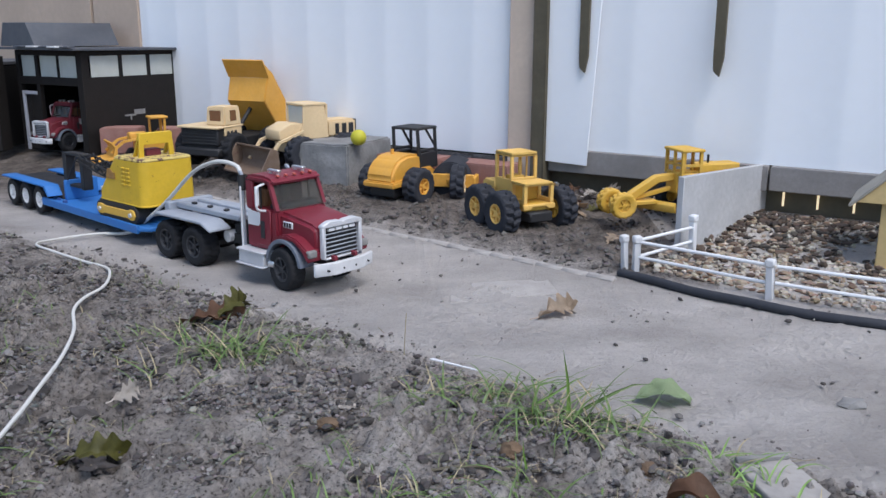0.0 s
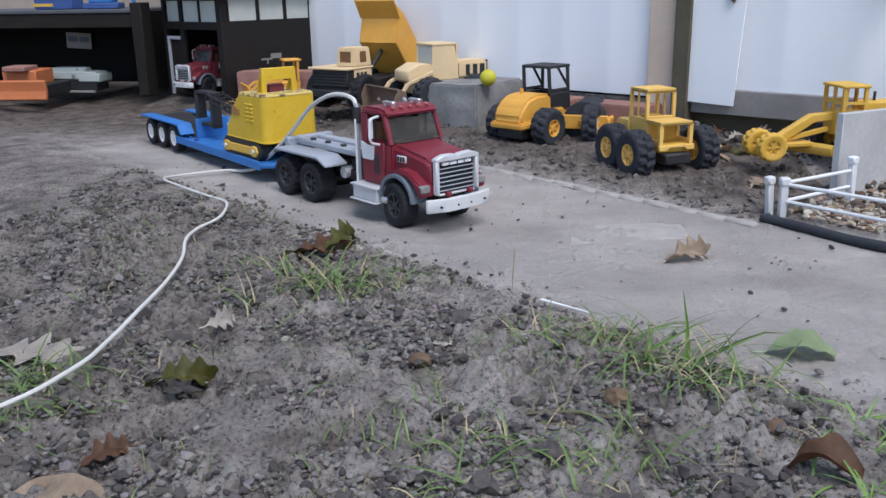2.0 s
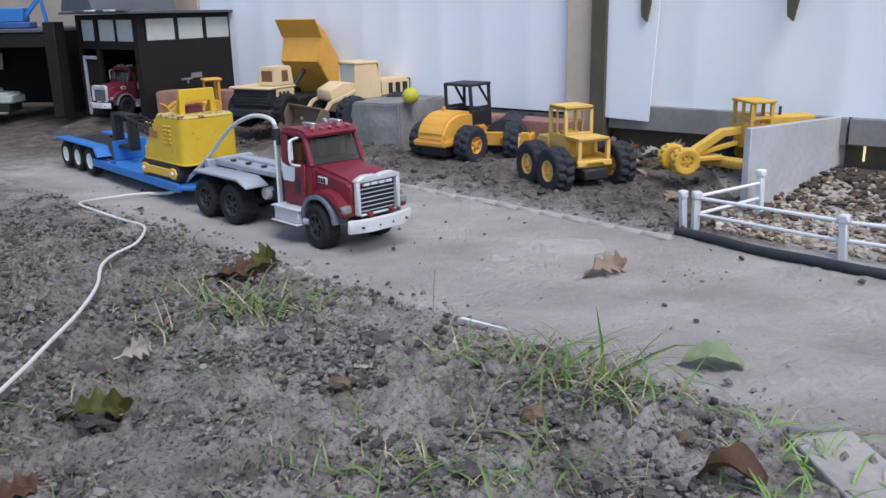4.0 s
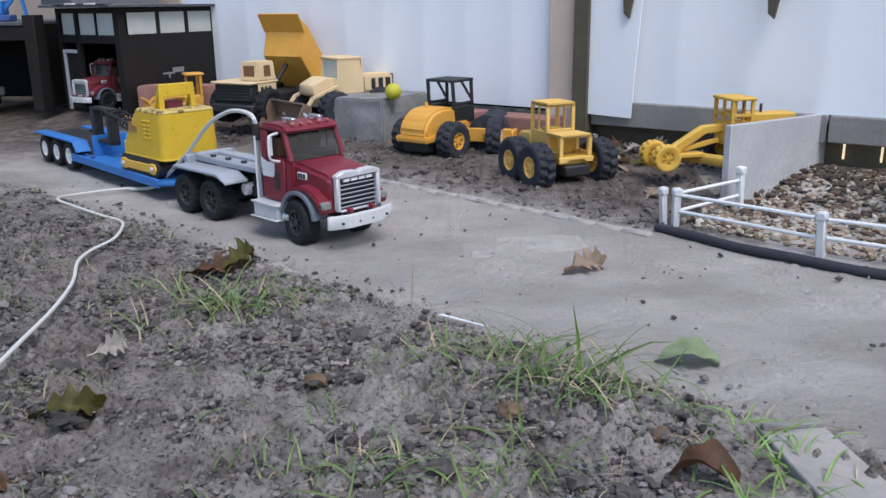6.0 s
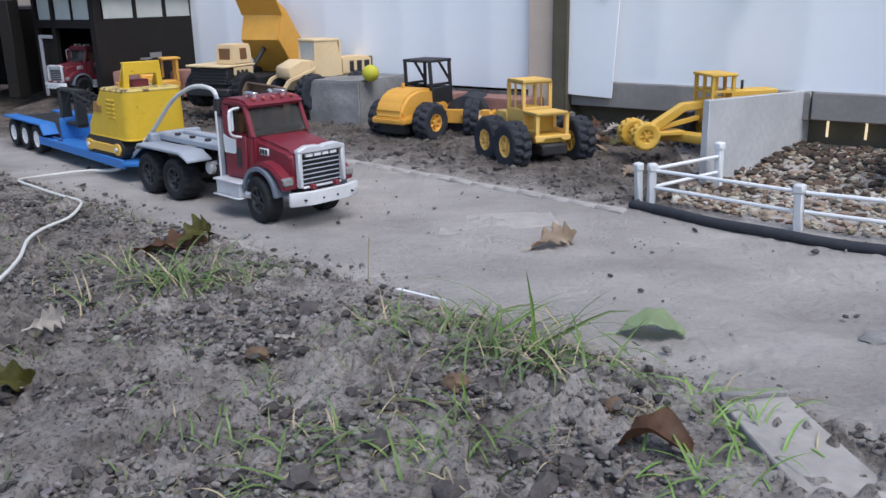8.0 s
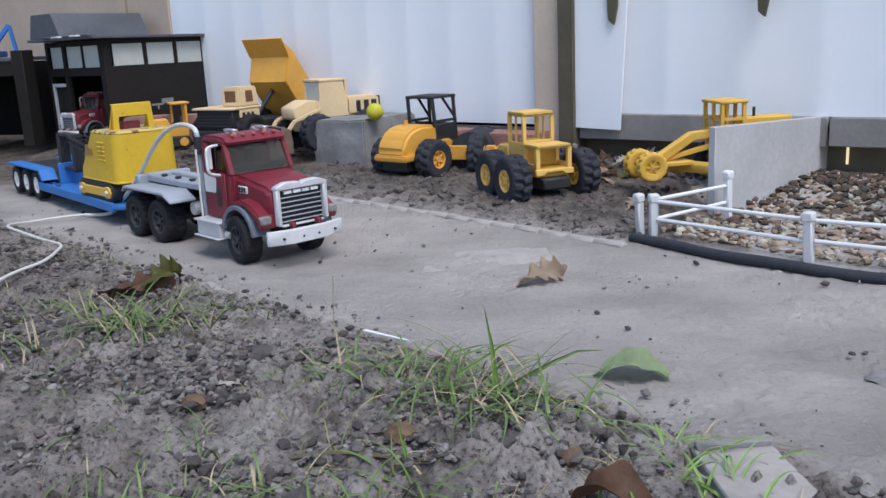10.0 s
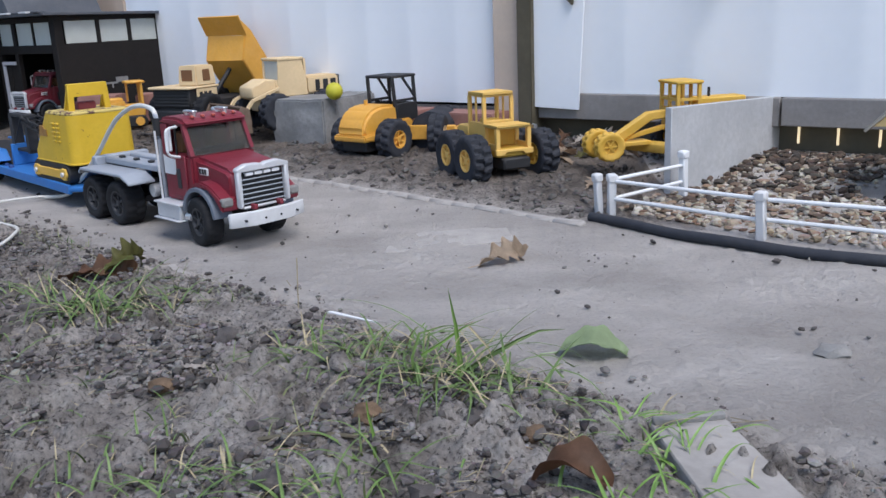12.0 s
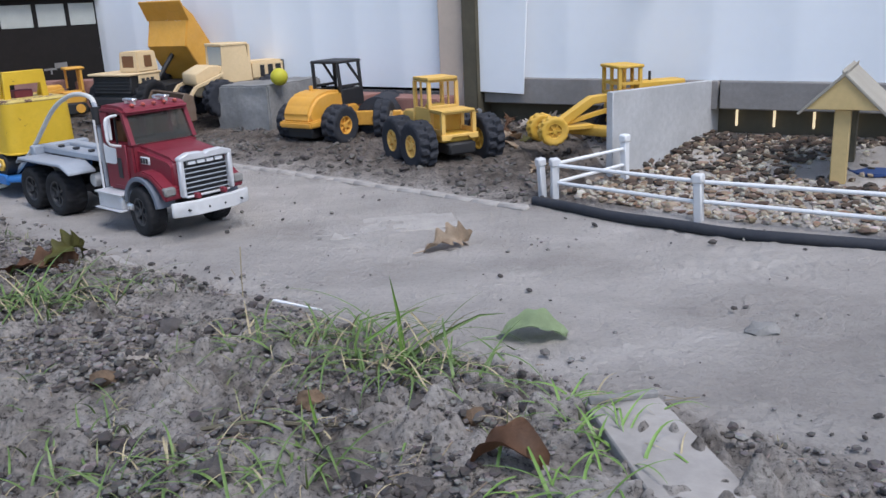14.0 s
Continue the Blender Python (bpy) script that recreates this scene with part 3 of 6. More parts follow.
# ---- lorry with the trailer behind it ----
def lorry(m, label, full=True, red=RED):
    """Front along +x, front axle over the origin."""
    k = thing("toy_truck", m, label, "toy truck")
    R = 0.0332
    part("chassis", Shape().box(-0.335, 0.045, -0.022, 0.022, 0.034, 0.050, 0.001).box(-0.235, -0.205, -0.04, 0.04, 0.026, 0.036, 0.002).box(-0.31, -0.28, -0.04, 0.04, 0.026, 0.036, 0.002).rod((0, -0.045, R), (0, 0.045, R), 0.006), BLACK, k)
    # bonnet: tapered prism, wider at the windscreen
    hood = Shape()
    hood.prism([(-0.046, 0.046), (0.046, 0.046), (0.050, 0.060), (0.049, 0.090), (0.040, 0.0975), (-0.012, 0.106), (-0.046, 0.110)], -0.043, 0.043, "y", 0.007, 3)
    part("bonnet", hood, red, k)
    for sd in (-1, 1):
        arch = Shape()
        pts = [(0.040 * math.cos(a) - 0.006, R + 0.040 * math.sin(a)) for a in np.linspace(0.05, math.pi - 0.12, 12)]
        pts += [(0.034 * math.cos(a) - 0.006, R + 0.034 * math.sin(a)) for a in np.linspace(math.pi - 0.12, 0.05, 12)]
        arch.prism(pts, sd * 0.036, sd * 0.063, "y", 0.0008)
        part("wheel_arch", arch, ARCH, k, "blue-grey wing over the wheel")
        fen = Shape()
        fen.prism([(-0.040, 0.050), (-0.035, 0.066), (-0.02, 0.076), (0.0, 0.081), (0.022, 0.077), (0.040, 0.066), (0.050, 0.060), (0.050, 0.046), (0.043, 0.046), (0.040, 0.052), (0.03, 0.062), (0.015, 0.0715), (-0.015, 0.0715), (-0.032, 0.06)], sd * 0.034, sd * 0.060, "y", 0.002, 2)
        f = part("front_wing", fen, red, k)
        part("headlight", Shape().box(0.042, 0.0525, sd * 0.052 - 0.008, sd * 0.052 + 0.008, 0.052, 0.063, 0.002), STONE, k)
        vent = part("vent", Shape().box(-0.023, -0.001, sd * 0.0430, sd * 0.0450, 0.086, 0.096, 0.001), WHITE, k, "white bonnet vent with black slots")
        for n in range(3):
            part("slot", Shape().box(-0.020 + n * 0.006, -0.0165 + n * 0.006, sd * 0.0451, sd * 0.0460, 0.0875, 0.0945, 0), BLACK, vent)
    # radiator surround and bars
    gr = Shape()
    gr.box(0.051, 0.060, -0.040, -0.033, 0.048, 0.098, 0.002).box(0.051, 0.060, 0.033, 0.040, 0.048, 0.098, 0.002)
    gr.prism([(-0.040, 0.094), (0.040, 0.094), (0.040, 0.099), (0.025, 0.104), (0.004, 0.103), (0.0, 0.1005), (-0.004, 0.103), (-0.025, 0.104), (-0.040, 0.099)], 0.049, 0.060, "x", 0.0015)
    gr.box(0.051, 0.058, -0.033, 0.033, 0.046, 0.049, 0.001)
    part("grille_surround", gr, SILVER, k, "chrome radiator surround")
    part("grille_back", Shape().box(0.0505, 0.053, -0.0325, 0.0325, 0.0495, 0.0935, 0), BLACK, k)
    for n in range(6):
        part("grille_bar", Shape().box(0.0535, 0.0566, -0.0325, 0.0325, 0.0520 + n * 0.0062, 0.0533 + n * 0.0062, 0.0004), GREY_BLUE, k)
    # plain pale bars in place of the lettering
    part("emblem", Shape().box(0.0535, 0.0575, -0.026, -0.015, 0.0885, 0.0925, 0).box(0.0535, 0.0575, -0.012, -0.001, 0.0885, 0.0925, 0).box(0.0535, 0.0575, 0.002, 0.012, 0.0885, 0.0925, 0).box(0.0535, 0.0575, 0.015, 0.026, 0.0885, 0.0925, 0), WHITE, k)
    bump = Shape()
    bump.prism([(0.062, -0.058), (0.073, -0.028), (0.073, 0.028), (0.062, 0.058), (0.057, 0.058), (0.065, 0.026), (0.065, -0.026), (0.057, -0.058)], 0.0260, 0.0445, "z", 0.001)
    bp = part("bumper", bump, WHITE_WORN, k, "silvery white bumper")
    for y in (-0.04, -0.012, 0.012, 0.04):
        part("bolt", Shape().rod((0.066, y, 0.034), (0.0745 - abs(y) * 0.06, y, 0.034), 0.0016, seg=6), BLACK, bp)
    for y in (-0.02, 0.02):
        part("tow_hook", Shape().box(0.056, 0.066, y - 0.003, y + 0.003, 0.045, 0.052, 0.001), red, k)
    CABM = pose(0.017, 0, 0)
    # cab
    lower = Shape()
    lower.prism([(-0.047, 0.050), (-0.047, 0.110), (-0.120, 0.110), (-0.120, 0.046), (-0.06, 0.046)], -0.050, 0.050, "y", 0.003, 2)
    part("cab_body", lower, red, k, m=CABM)
    for sd in (-1, 1):
        part("pillar", Shape().bar((-0.050, sd * 0.0465, 0.109), (-0.066, sd * 0.0455, 0.150), 0.006), red, k, m=CABM)
        part("pillar", Shape().box(-0.120, -0.104, sd * 0.0440, sd * 0.0495, 0.108, 0.150, 0.001), red, k, m=CABM)
        part("window_bar", Shape().bar((-0.0865, sd * 0.0475, 0.109), (-0.0865, sd * 0.0465, 0.150), 0.0022), BLACK, k, m=CABM)
    part("back_wall", Shape().box(-0.120, -0.116, -0.0435, 0.0435, 0.108, 0.150, 0), red, k, m=CABM)
    roof = Shape()
    roof.prism([(-0.054, 0.148), (-0.060, 0.156), (-0.075, 0.160), (-0.112, 0.160), (-0.122, 0.156), (-0.122, 0.148)], -0.050, 0.050, "y", 0.004, 2)
    rf = part("roof", roof, red, k, m=CABM)
    ws = Shape()
    ws.prism([(-0.0475, 0.110), (-0.0645, 0.149), (-0.066, 0.149), (-0.049, 0.110)], -0.044, 0.044, "y", 0)
    part("windscreen", ws, GLASS, k, "dusty clear windscreen", CABM)
    part("seat", Shape().box(-0.112, -0.088, -0.036, -0.010, 0.108, 0.138, 0.003).box(-0.112, -0.088, 0.010, 0.036, 0.108, 0.138, 0.003), BROWN_SEAT, k, "brown seats", CABM)
    part("dashboard", Shape().box(-0.075, -0.055, -0.04, 0.04, 0.108, 0.117, 0.002), BLACK, k, m=CABM)
    for sd in (-1, 1):
        dr = part("door", Shape().box(-0.098, -0.060, sd * 0.0502, sd * 0.0525, 0.054, 0.110, 0.001), red, k, m=CABM)
        part("door_patch", Shape().prism([(-0.113, 0.083), (-0.0875, 0.083), (-0.084, 0.087), (-0.083, 0.104), (-0.10, 0.105), (-0.113, 0.1085)], sd * 0.0526, sd * 0.0534, "y", 0), WHITE, dr, "worn white sticker")
        part("door_panel", Shape().box(-0.083, -0.073, sd * 0.0526, sd * 0.0536, 0.065, 0.092, 0.0005), RIM_DARK, dr)
        if sd < 0:
            mir = Shape()
            mir.tube([(-0.070, sd * 0.052, 0.108), (-0.066, sd * 0.070, 0.114), (-0.066, sd * 0.072, 0.130), (-0.066, sd * 0.070, 0.146), (-0.075, sd * 0.050, 0.148)], 0.0019, 8)
            mr = part("mirror_arm", mir, WHITE, k, m=CABM)
            part("mirror", Shape().box(-0.080, -0.074, sd * 0.062 - 0.0025, sd * 0.062 + 0.0025, 0.117, 0.146, 0.001), WHITE, mr)
        part("step_tank", Shape().box(-0.125, -0.064, sd * 0.045, sd * 0.066, 0.024, 0.045, 0.002).box(-0.127, -0.062, sd * 0.043, sd * 0.071, 0.0225, 0.0245, 0.0005).box(-0.127, -0.06, sd * 0.043, sd * 0.069, 0.044, 0.0465, 0.0005), SILVER, k, "bright ribbed step and tank", CABM)
        part("air_tank", Shape().rod((-0.060, sd * 0.055, 0.030), (-0.046, sd * 0.055, 0.030), 0.007, bevel=0.001), CHROME, k, m=CABM)
        part("battery_box", Shape().box(-0.060, -0.046, sd * 0.042, sd * 0.058, 0.036, 0.052, 0.001), GREY_BLUE, k, m=CABM)
        part("exhaust_pipe", Shape().tube([(-0.132, sd * 0.046, 0.036), (-0.132, sd * 0.046, 0.10), (-0.132, sd * 0.046, 0.152), (-0.138, sd * 0.046, 0.160)], 0.0028), GREY_BLUE, k, "scuffed pale exhaust stack", m=CABM)
        part("stack_wrap", Shape().rod((-0.132, sd * 0.046, 0.132), (-0.134, sd * 0.046, 0.156), 0.0062), BLACK, k, m=CABM)
        part("guard_bar", Shape().bar((-0.126, sd * 0.055, 0.036), (-0.126, sd * 0.055, 0.140), 0.0022), WHITE, k, m=CABM)
        part("roof_beacon", Shape().box(-0.094, -0.068, sd * 0.024 - 0.004, sd * 0.024 + 0.004, 0.1635, 0.1670, 0.001).rod((-0.09, sd * 0.024, 0.158), (-0.09, sd * 0.024, 0.165), 0.003).rod((-0.072, sd * 0.024, 0.158), (-0.072, sd * 0.024, 0.165), 0.003), CHROME, k, m=CABM)
    for n in range(5):
        part("marker_light", Shape().ball((-0.0635, -0.032 + n * 0.016, 0.1595), 0.0032, (1.4, 1, 0.8), 1), AMBER, rf)
    if full:
        part("rear_deck", Shape().box(-0.335, -0.150, -0.030, -0.012, 0.074, 0.084, 0.002).box(-0.335, -0.150, 0.012, 0.030, 0.074, 0.084, 0.002).box(-0.325, -0.16, -0.012, 0.012, 0.072, 0.079, 0.001).box(-0.34, -0.325, -0.045, 0.045, 0.070, 0.086, 0.002), GREY_BLUE, k)
        for n in range(3):
            part("clip", Shape().box(-0.29 + 0.045 * n, -0.282 + 0.045 * n, -0.024, -0.016, 0.084, 0.088, 0.001), RIM_DARK, k)
        for sd in (-1, 1):
            mg = Shape()
            mg.prism([(-0.338, 0.066), (-0.33, 0.073), (-0.20, 0.073), (-0.176, 0.062), (-0.176, 0.058), (-0.203, 0.0685), (-0.33, 0.0685), (-0.338, 0.062)], sd * 0.028, sd * 0.070, "y", 0.001)
            part("rear_wing", mg, GREY_BLUE, k)
            wheel(k, -0.231, sd * 0.050, R, 0.034, R - 0.007, TYRE, RIM_DARK, 18, sd, lug=0.05)
            wheel(k, -0.310, sd * 0.050, R, 0.034, R - 0.007, TYRE, RIM_DARK, 18, sd)
        part("spare_tank", Shape().rod((-0.185, -0.03, 0.045), (-0.185, 0.03, 0.045), 0.010, bevel=0.001), WHITE_WORN, k)
        part("gearbox", Shape().box(-0.18, -0.135, -0.018, 0.018, 0.05, 0.066, 0.002), BLACK, k)
    for sd in (-1, 1):
        wheel(k, -0.010, sd * 0.0505, R, 0.026, R - 0.007, TYRE, RIM_DARK, 22, sd, steer=-8 if full else 0, lug=0.025)
    return k


HEAD = -40.5
TRUCK = pose(-0.1155, 1.3110, 0.0065, 0, 0, HEAD)
lorry(TRUCK, "dark red truck cab and chassis with chrome grille on the lane")
parked = lorry(BACK @ pose(-1.192, 2.842, 0.012, 0, 0, -118) @ Matrix.Diagonal((0.90, 0.90, 0.92, 1)), "dark red truck parked nose out in the model garage", False, RED_FAR)


def trailer(m):
    """Rearmost axle over the origin, front along +x."""
    k = thing("toy_trailer", m, "blue low-loader trailer with three axles hitched to the red truck", "toy trailer")
    deck = Shape()
    deck.prism([(0.155, -0.062), (0.56, -0.062), (0.58, -0.045), (0.58, 0.045), (0.56, 0.062), (0.155, 0.062)], 0.026, 0.034, "z", 0.001)
    part("deck", deck, BLUE, k)
    part("rear_frame", Shape().prism([(0.14, 0.032), (0.20, 0.028), (0.20, 0.034), (0.16, 0.056), (-0.045, 0.058), (-0.05, 0.052), (0.13, 0.050)], -0.034, 0.034, "y", 0.001), BLACK, k, "black rear frame between the wheels")
    for sd in (-1, 1):
        part("mudguard", Shape().prism([(-0.045, 0.060), (0.176, 0.060), (0.192, 0.042), (0.199, 0.043), (0.182, 0.0640), (-0.040, 0.0640)], sd * 0.036, sd * 0.066, "y", 0.0008), BLUE, k)
        part("side_rail", Shape().box(0.16, 0.56, sd * 0.058, sd * 0.064, 0.022, 0.0375, 0.001), BLUE, k)
        for n in range(3):
            wheel(k, 0.0 + 0.070 * n, sd * 0.052, 0.029, 0.022, 0.029, TYRE, RIM_WHITE, 20, sd, lug=0.03)
        part("marker", Shape().rod((0.24, sd * 0.05, 0.034), (0.24, sd * 0.05, 0.039), 0.005, seg=8).rod((0.20, sd * 0.045, 0.034), (0.20, sd * 0.045, 0.038), 0.004, seg=8), BLUE_DARK, k)
    part("gooseneck", Shape().prism([(0.54, 0.026), (0.60, 0.026), (0.63, 0.05), (0.70, 0.056), (0.70, 0.064), (0.62, 0.06), (0.59, 0.04), (0.54, 0.036)], -0.018, 0.018, "y", 0.001), BLUE, k)
    part("headboard", Shape().box(0.205, 0.212, -0.035, 0.035, 0.034, 0.075, 0.001), BLUE, k)
    part("axle", Shape().rod((0.0, -0.045, 0.0245), (0.0, 0.045, 0.0245), 0.003).rod((0.070, -0.045, 0.0245), (0.070, 0.045, 0.0245), 0.003).rod((0.140, -0.045, 0.0245), (0.140, 0.045, 0.0245), 0.003).box(-0.03, 0.16, -0.025, 0.025, 0.03, 0.05, 0.001), BLACK, k)
    return k


TRAILER = pose(-0.831, 1.970, 0.002, 0, 0, -43.5)
trailer(TRAILER)


def excavator(m):
    """Old pressed-steel crane body; boom towards -x, base of the tracks at z = 0."""
    k = thing("toy_excavator", m, "worn yellow pressed-steel toy excavator riding on the blue trailer", "toy excavator")
    # rounded house with a sloped front
    def outline(x0, half, back, corner=0.016):
        pts = []
        for cx, cy, a0 in ((back - corner, half - corner, 0), (x0 + corner, half - corner, 90), (x0 + corner, corner - half, 180), (back - corner, corner - half, 270)):
            pts += [(cx + corner * math.cos(radians(a0 + b)), cy + corner * math.sin(radians(a0 + b))) for b in (0, 15, 30, 45, 60, 75, 90)]
        return pts
    s = Shape()
    low, mid, top = outline(-0.084, 0.0515, 0.071), outline(-0.082, 0.0515, 0.071), outline(-0.030, 0.0505, 0.070)
    rings = [[s.bm.verts.new((x, y, z)) for x, y in o] for o, z in ((low, 0.036), (mid, 0.052), (top, 0.1165))]
    n = len(low)
    for A, B in zip(rings, rings[1:]):
        for i in range(n):
            s.bm.faces.new((A[i], A[(i + 1) % n], B[(i + 1) % n], B[i]))
    s.bm.faces.new(rings[0])
    s.bm.faces.new(rings[2])
    bmesh.ops.recalc_face_normals(s.bm, faces=s.bm.faces)
    part("house", s, LEMON, k)
    s = Shape()
    s.prism([(x * 1.018, y * 1.018) for x, y in top], 0.1165, 0.1215, "z", 0.0022, 2, 0.965)
    part("roof", s, LEMON_TOP, k, "chipped rusty yellow roof")
    s = Shape()
    s.prism([(x * 1.02, y * 1.02) for x, y in low], 0.033, 0.0365, "z", 0.001)
    part("skirt", s, LEMON, k)
    for c in range(2):
        for r in range(5):
            part("louvre", Shape().box(0.004 + c * 0.016, 0.015 + c * 0.016, -0.0535, -0.0500, 0.070 + r * 0.0075, 0.0735 + r * 0.0075, 0.001), LEMON, k)
    part("worn_label", Shape().prism([(-0.048, 0.078), (-0.018, 0.078), (-0.018, 0.090), (-0.026, 0.090), (-0.032, 0.096), (-0.042, 0.096)], -0.0525, -0.0508, "y", 0), mat("worn_brown_label", (0.33, 0.17, 0.04), 0.6, vary=0.3, scale=60), k, "worn brown label")
    gan = Shape()
    gan.prism([(-0.034, 0.121), (-0.024, 0.121), (-0.023, 0.146), (0.023, 0.146), (0.024, 0.121), (0.034, 0.121), (0.031, 0.166), (-0.031, 0.166)], -0.004, 0.0, "x", 0.0008)
    for y in (-0.0285, 0.0285):
        gan.bar((-0.003, y, 0.163), (-0.024, y, 0.121), 0.006, 0.004)
    gan.box(-0.010, 0.0, -0.031, 0.031, 0.1645, 0.168, 0.001)
    part("gantry", gan, LEMON, k, "yellow cab frame", pose(0.036, 0, -0.002))
    part("seat_block", Shape().box(-0.030, -0.010, -0.014, 0.014, 0.121, 0.134, 0.001), RED_FAR, k, m=pose(0.036, 0, 0))
    for sd in (-1, 1):
        tr = Shape()
        o = [(0.036 + 0.0165 * math.cos(a), 0.0165 + 0.0165 * math.sin(a)) for a in np.linspace(-math.pi / 2, math.pi / 2, 9)]
        o += [(-0.072 + 0.0165 * math.cos(a), 0.0165 + 0.0165 * math.sin(a)) for a in np.linspace(math.pi / 2, 1.5 * math.pi, 9)]
        tr.prism(o, sd * 0.030, sd * 0.054, "y", 0.001)
        for i in range(14):
            tr.box(-0.074 + i * 0.0085, -0.070 + i * 0.0085, sd * 0.030, sd * 0.054, 0.0325, 0.0345, 0).box(-0.074 + i * 0.0085, -0.070 + i * 0.0085, sd * 0.030, sd * 0.054, -0.001, 0.001, 0)
        t = part("track", tr, BLACK, k, "black rubber track")
        cov = Shape()
        cov.prism([(-0.083, 0.0165), (-0.078, 0.026), (-0.066, 0.027), (-0.058, 0.024), (0.022, 0.024), (0.030, 0.027), (0.042, 0.026), (0.047, 0.0165), (0.042, 0.007), (0.030, 0.006), (0.022, 0.009), (-0.058, 0.009), (-0.066, 0.006), (-0.078, 0.007)], sd * 0.0535, sd * 0.057, "y", 0.001)
        part("track_cover", cov, YELLOW, t, "yellow track side plate")
        part("axle_cap", Shape().rod((-0.07, sd * 0.056, 0.0165), (-0.07, sd * 0.060, 0.0165), 0.004, seg=10).rod((0.034, sd * 0.056, 0.0165), (0.034, sd * 0.060, 0.0165), 0.004, seg=10), SILVER, t)
    part("turntable", Shape().rod((-0.01, 0, 0.012), (-0.01, 0, 0.036), 0.03), BLACK, k)
    # lattice boom laid out behind, with the bucket
    bo = Shape()
    for y in (-0.014, 0.014):
        for z in (0.0, 0.016):
            bo.bar((-0.075, y, 0.055 + z), (-0.225, y, 0.086 + z * 0.6), 0.003)
        for i in range(11):
            a, b = -0.078 - i * 0.013, -0.078 - (i + 1) * 0.013
            za, zb = 0.055 + (-a - 0.075) * 0.21, 0.055 + (-b - 0.075) * 0.21
            bo.bar((a, y, za + (0.015 if i % 2 else 0)), (b, y, zb + (0.0 if i % 2 else 0.015)), 0.002)
    for i in range(7):
        bo.bar((-0.08 - i * 0.02, -0.014, 0.071 + i * 0.004), (-0.09 - i * 0.02, 0.014, 0.072 + i * 0.004), 0.002)
    part("boom", bo, BLACK, k, "black lattice boom")
    bk = Shape()
    bk.box(-0.302, -0.288, -0.009, 0.009, 0.028, 0.100, 0.001).box(-0.302, -0.217, -0.009, 0.009, 0.094, 0.100, 0.001).box(-0.234, -0.220, -0.009, 0.009, 0.024, 0.094, 0.001).box(-0.302, -0.220, -0.009, 0.009, 0.026, 0.032, 0.001)
    bk.bar((-0.288, -0.012, 0.032), (-0.234, -0.012, 0.094), 0.002)
    part("bucket", bk, BLACK, k, "black bucket frame")
    for y in (-0.0545, 0.0545):
        part("side_bolt", Shape().rod((-0.084, y * 0.7, 0.052), (-0.092, y * 0.7, 0.052), 0.0035, seg=8), SILVER, k)
    return k


excavator(TRAILER @ pose(0.496, 0, 0.036, 0, 0, 3) @ Matrix.Diagonal((1.02, 1.08, 0.97, 1)))

# ---- pale control cable from the cab to the yard ----
LOOP = [(-0.236, 1.358, 0.158), (-0.242, 1.363, 0.173), (-0.269, 1.389, 0.177), (-0.300, 1.417, 0.170), (-0.342, 1.457, 0.146), (-0.406, 1.519, 0.087), (-0.472, 1.579, 0.035), (-0.512, 1.612, 0.010), (-0.560, 1.620, 0.006)]
LEAD = [(-0.555, 1.617, 0.006), (-0.590, 1.600, 0.005), (-0.635, 1.560, 0.005), (-0.632, 1.500, 0.006), (-0.575, 1.440, 0.007), (-0.495, 1.371, 0.008), (-0.450, 1.338, 0.009), (-0.425, 1.285, 0.011), (-0.412, 1.225, 0.013), (-0.418, 1.170, 0.015), (-0.411, 1.118, 0.018), (-0.378, 1.037, 0.020),
        (-0.354, 0.945, 0.021), (-0.342, 0.860, 0.020), (-0.334, 0.790, 0.018), (-0.331, 0.724, 0.018), (-0.36, 0.64, 0.016), (-0.48, 0.52, 0.012), (-0.80, 0.30, 0.01)]
cable = Shape()
cable.tube(LOOP, 0.0033)
cable.tube([(x, y, max(z, float(land(np.float64(x), np.float64(y))) + 0.008)) for x, y, z in LEAD], 0.0022)
tagged(part("control_cable", cable, CORD), "pale cream control cable looping from the truck over the dirt", "cable")


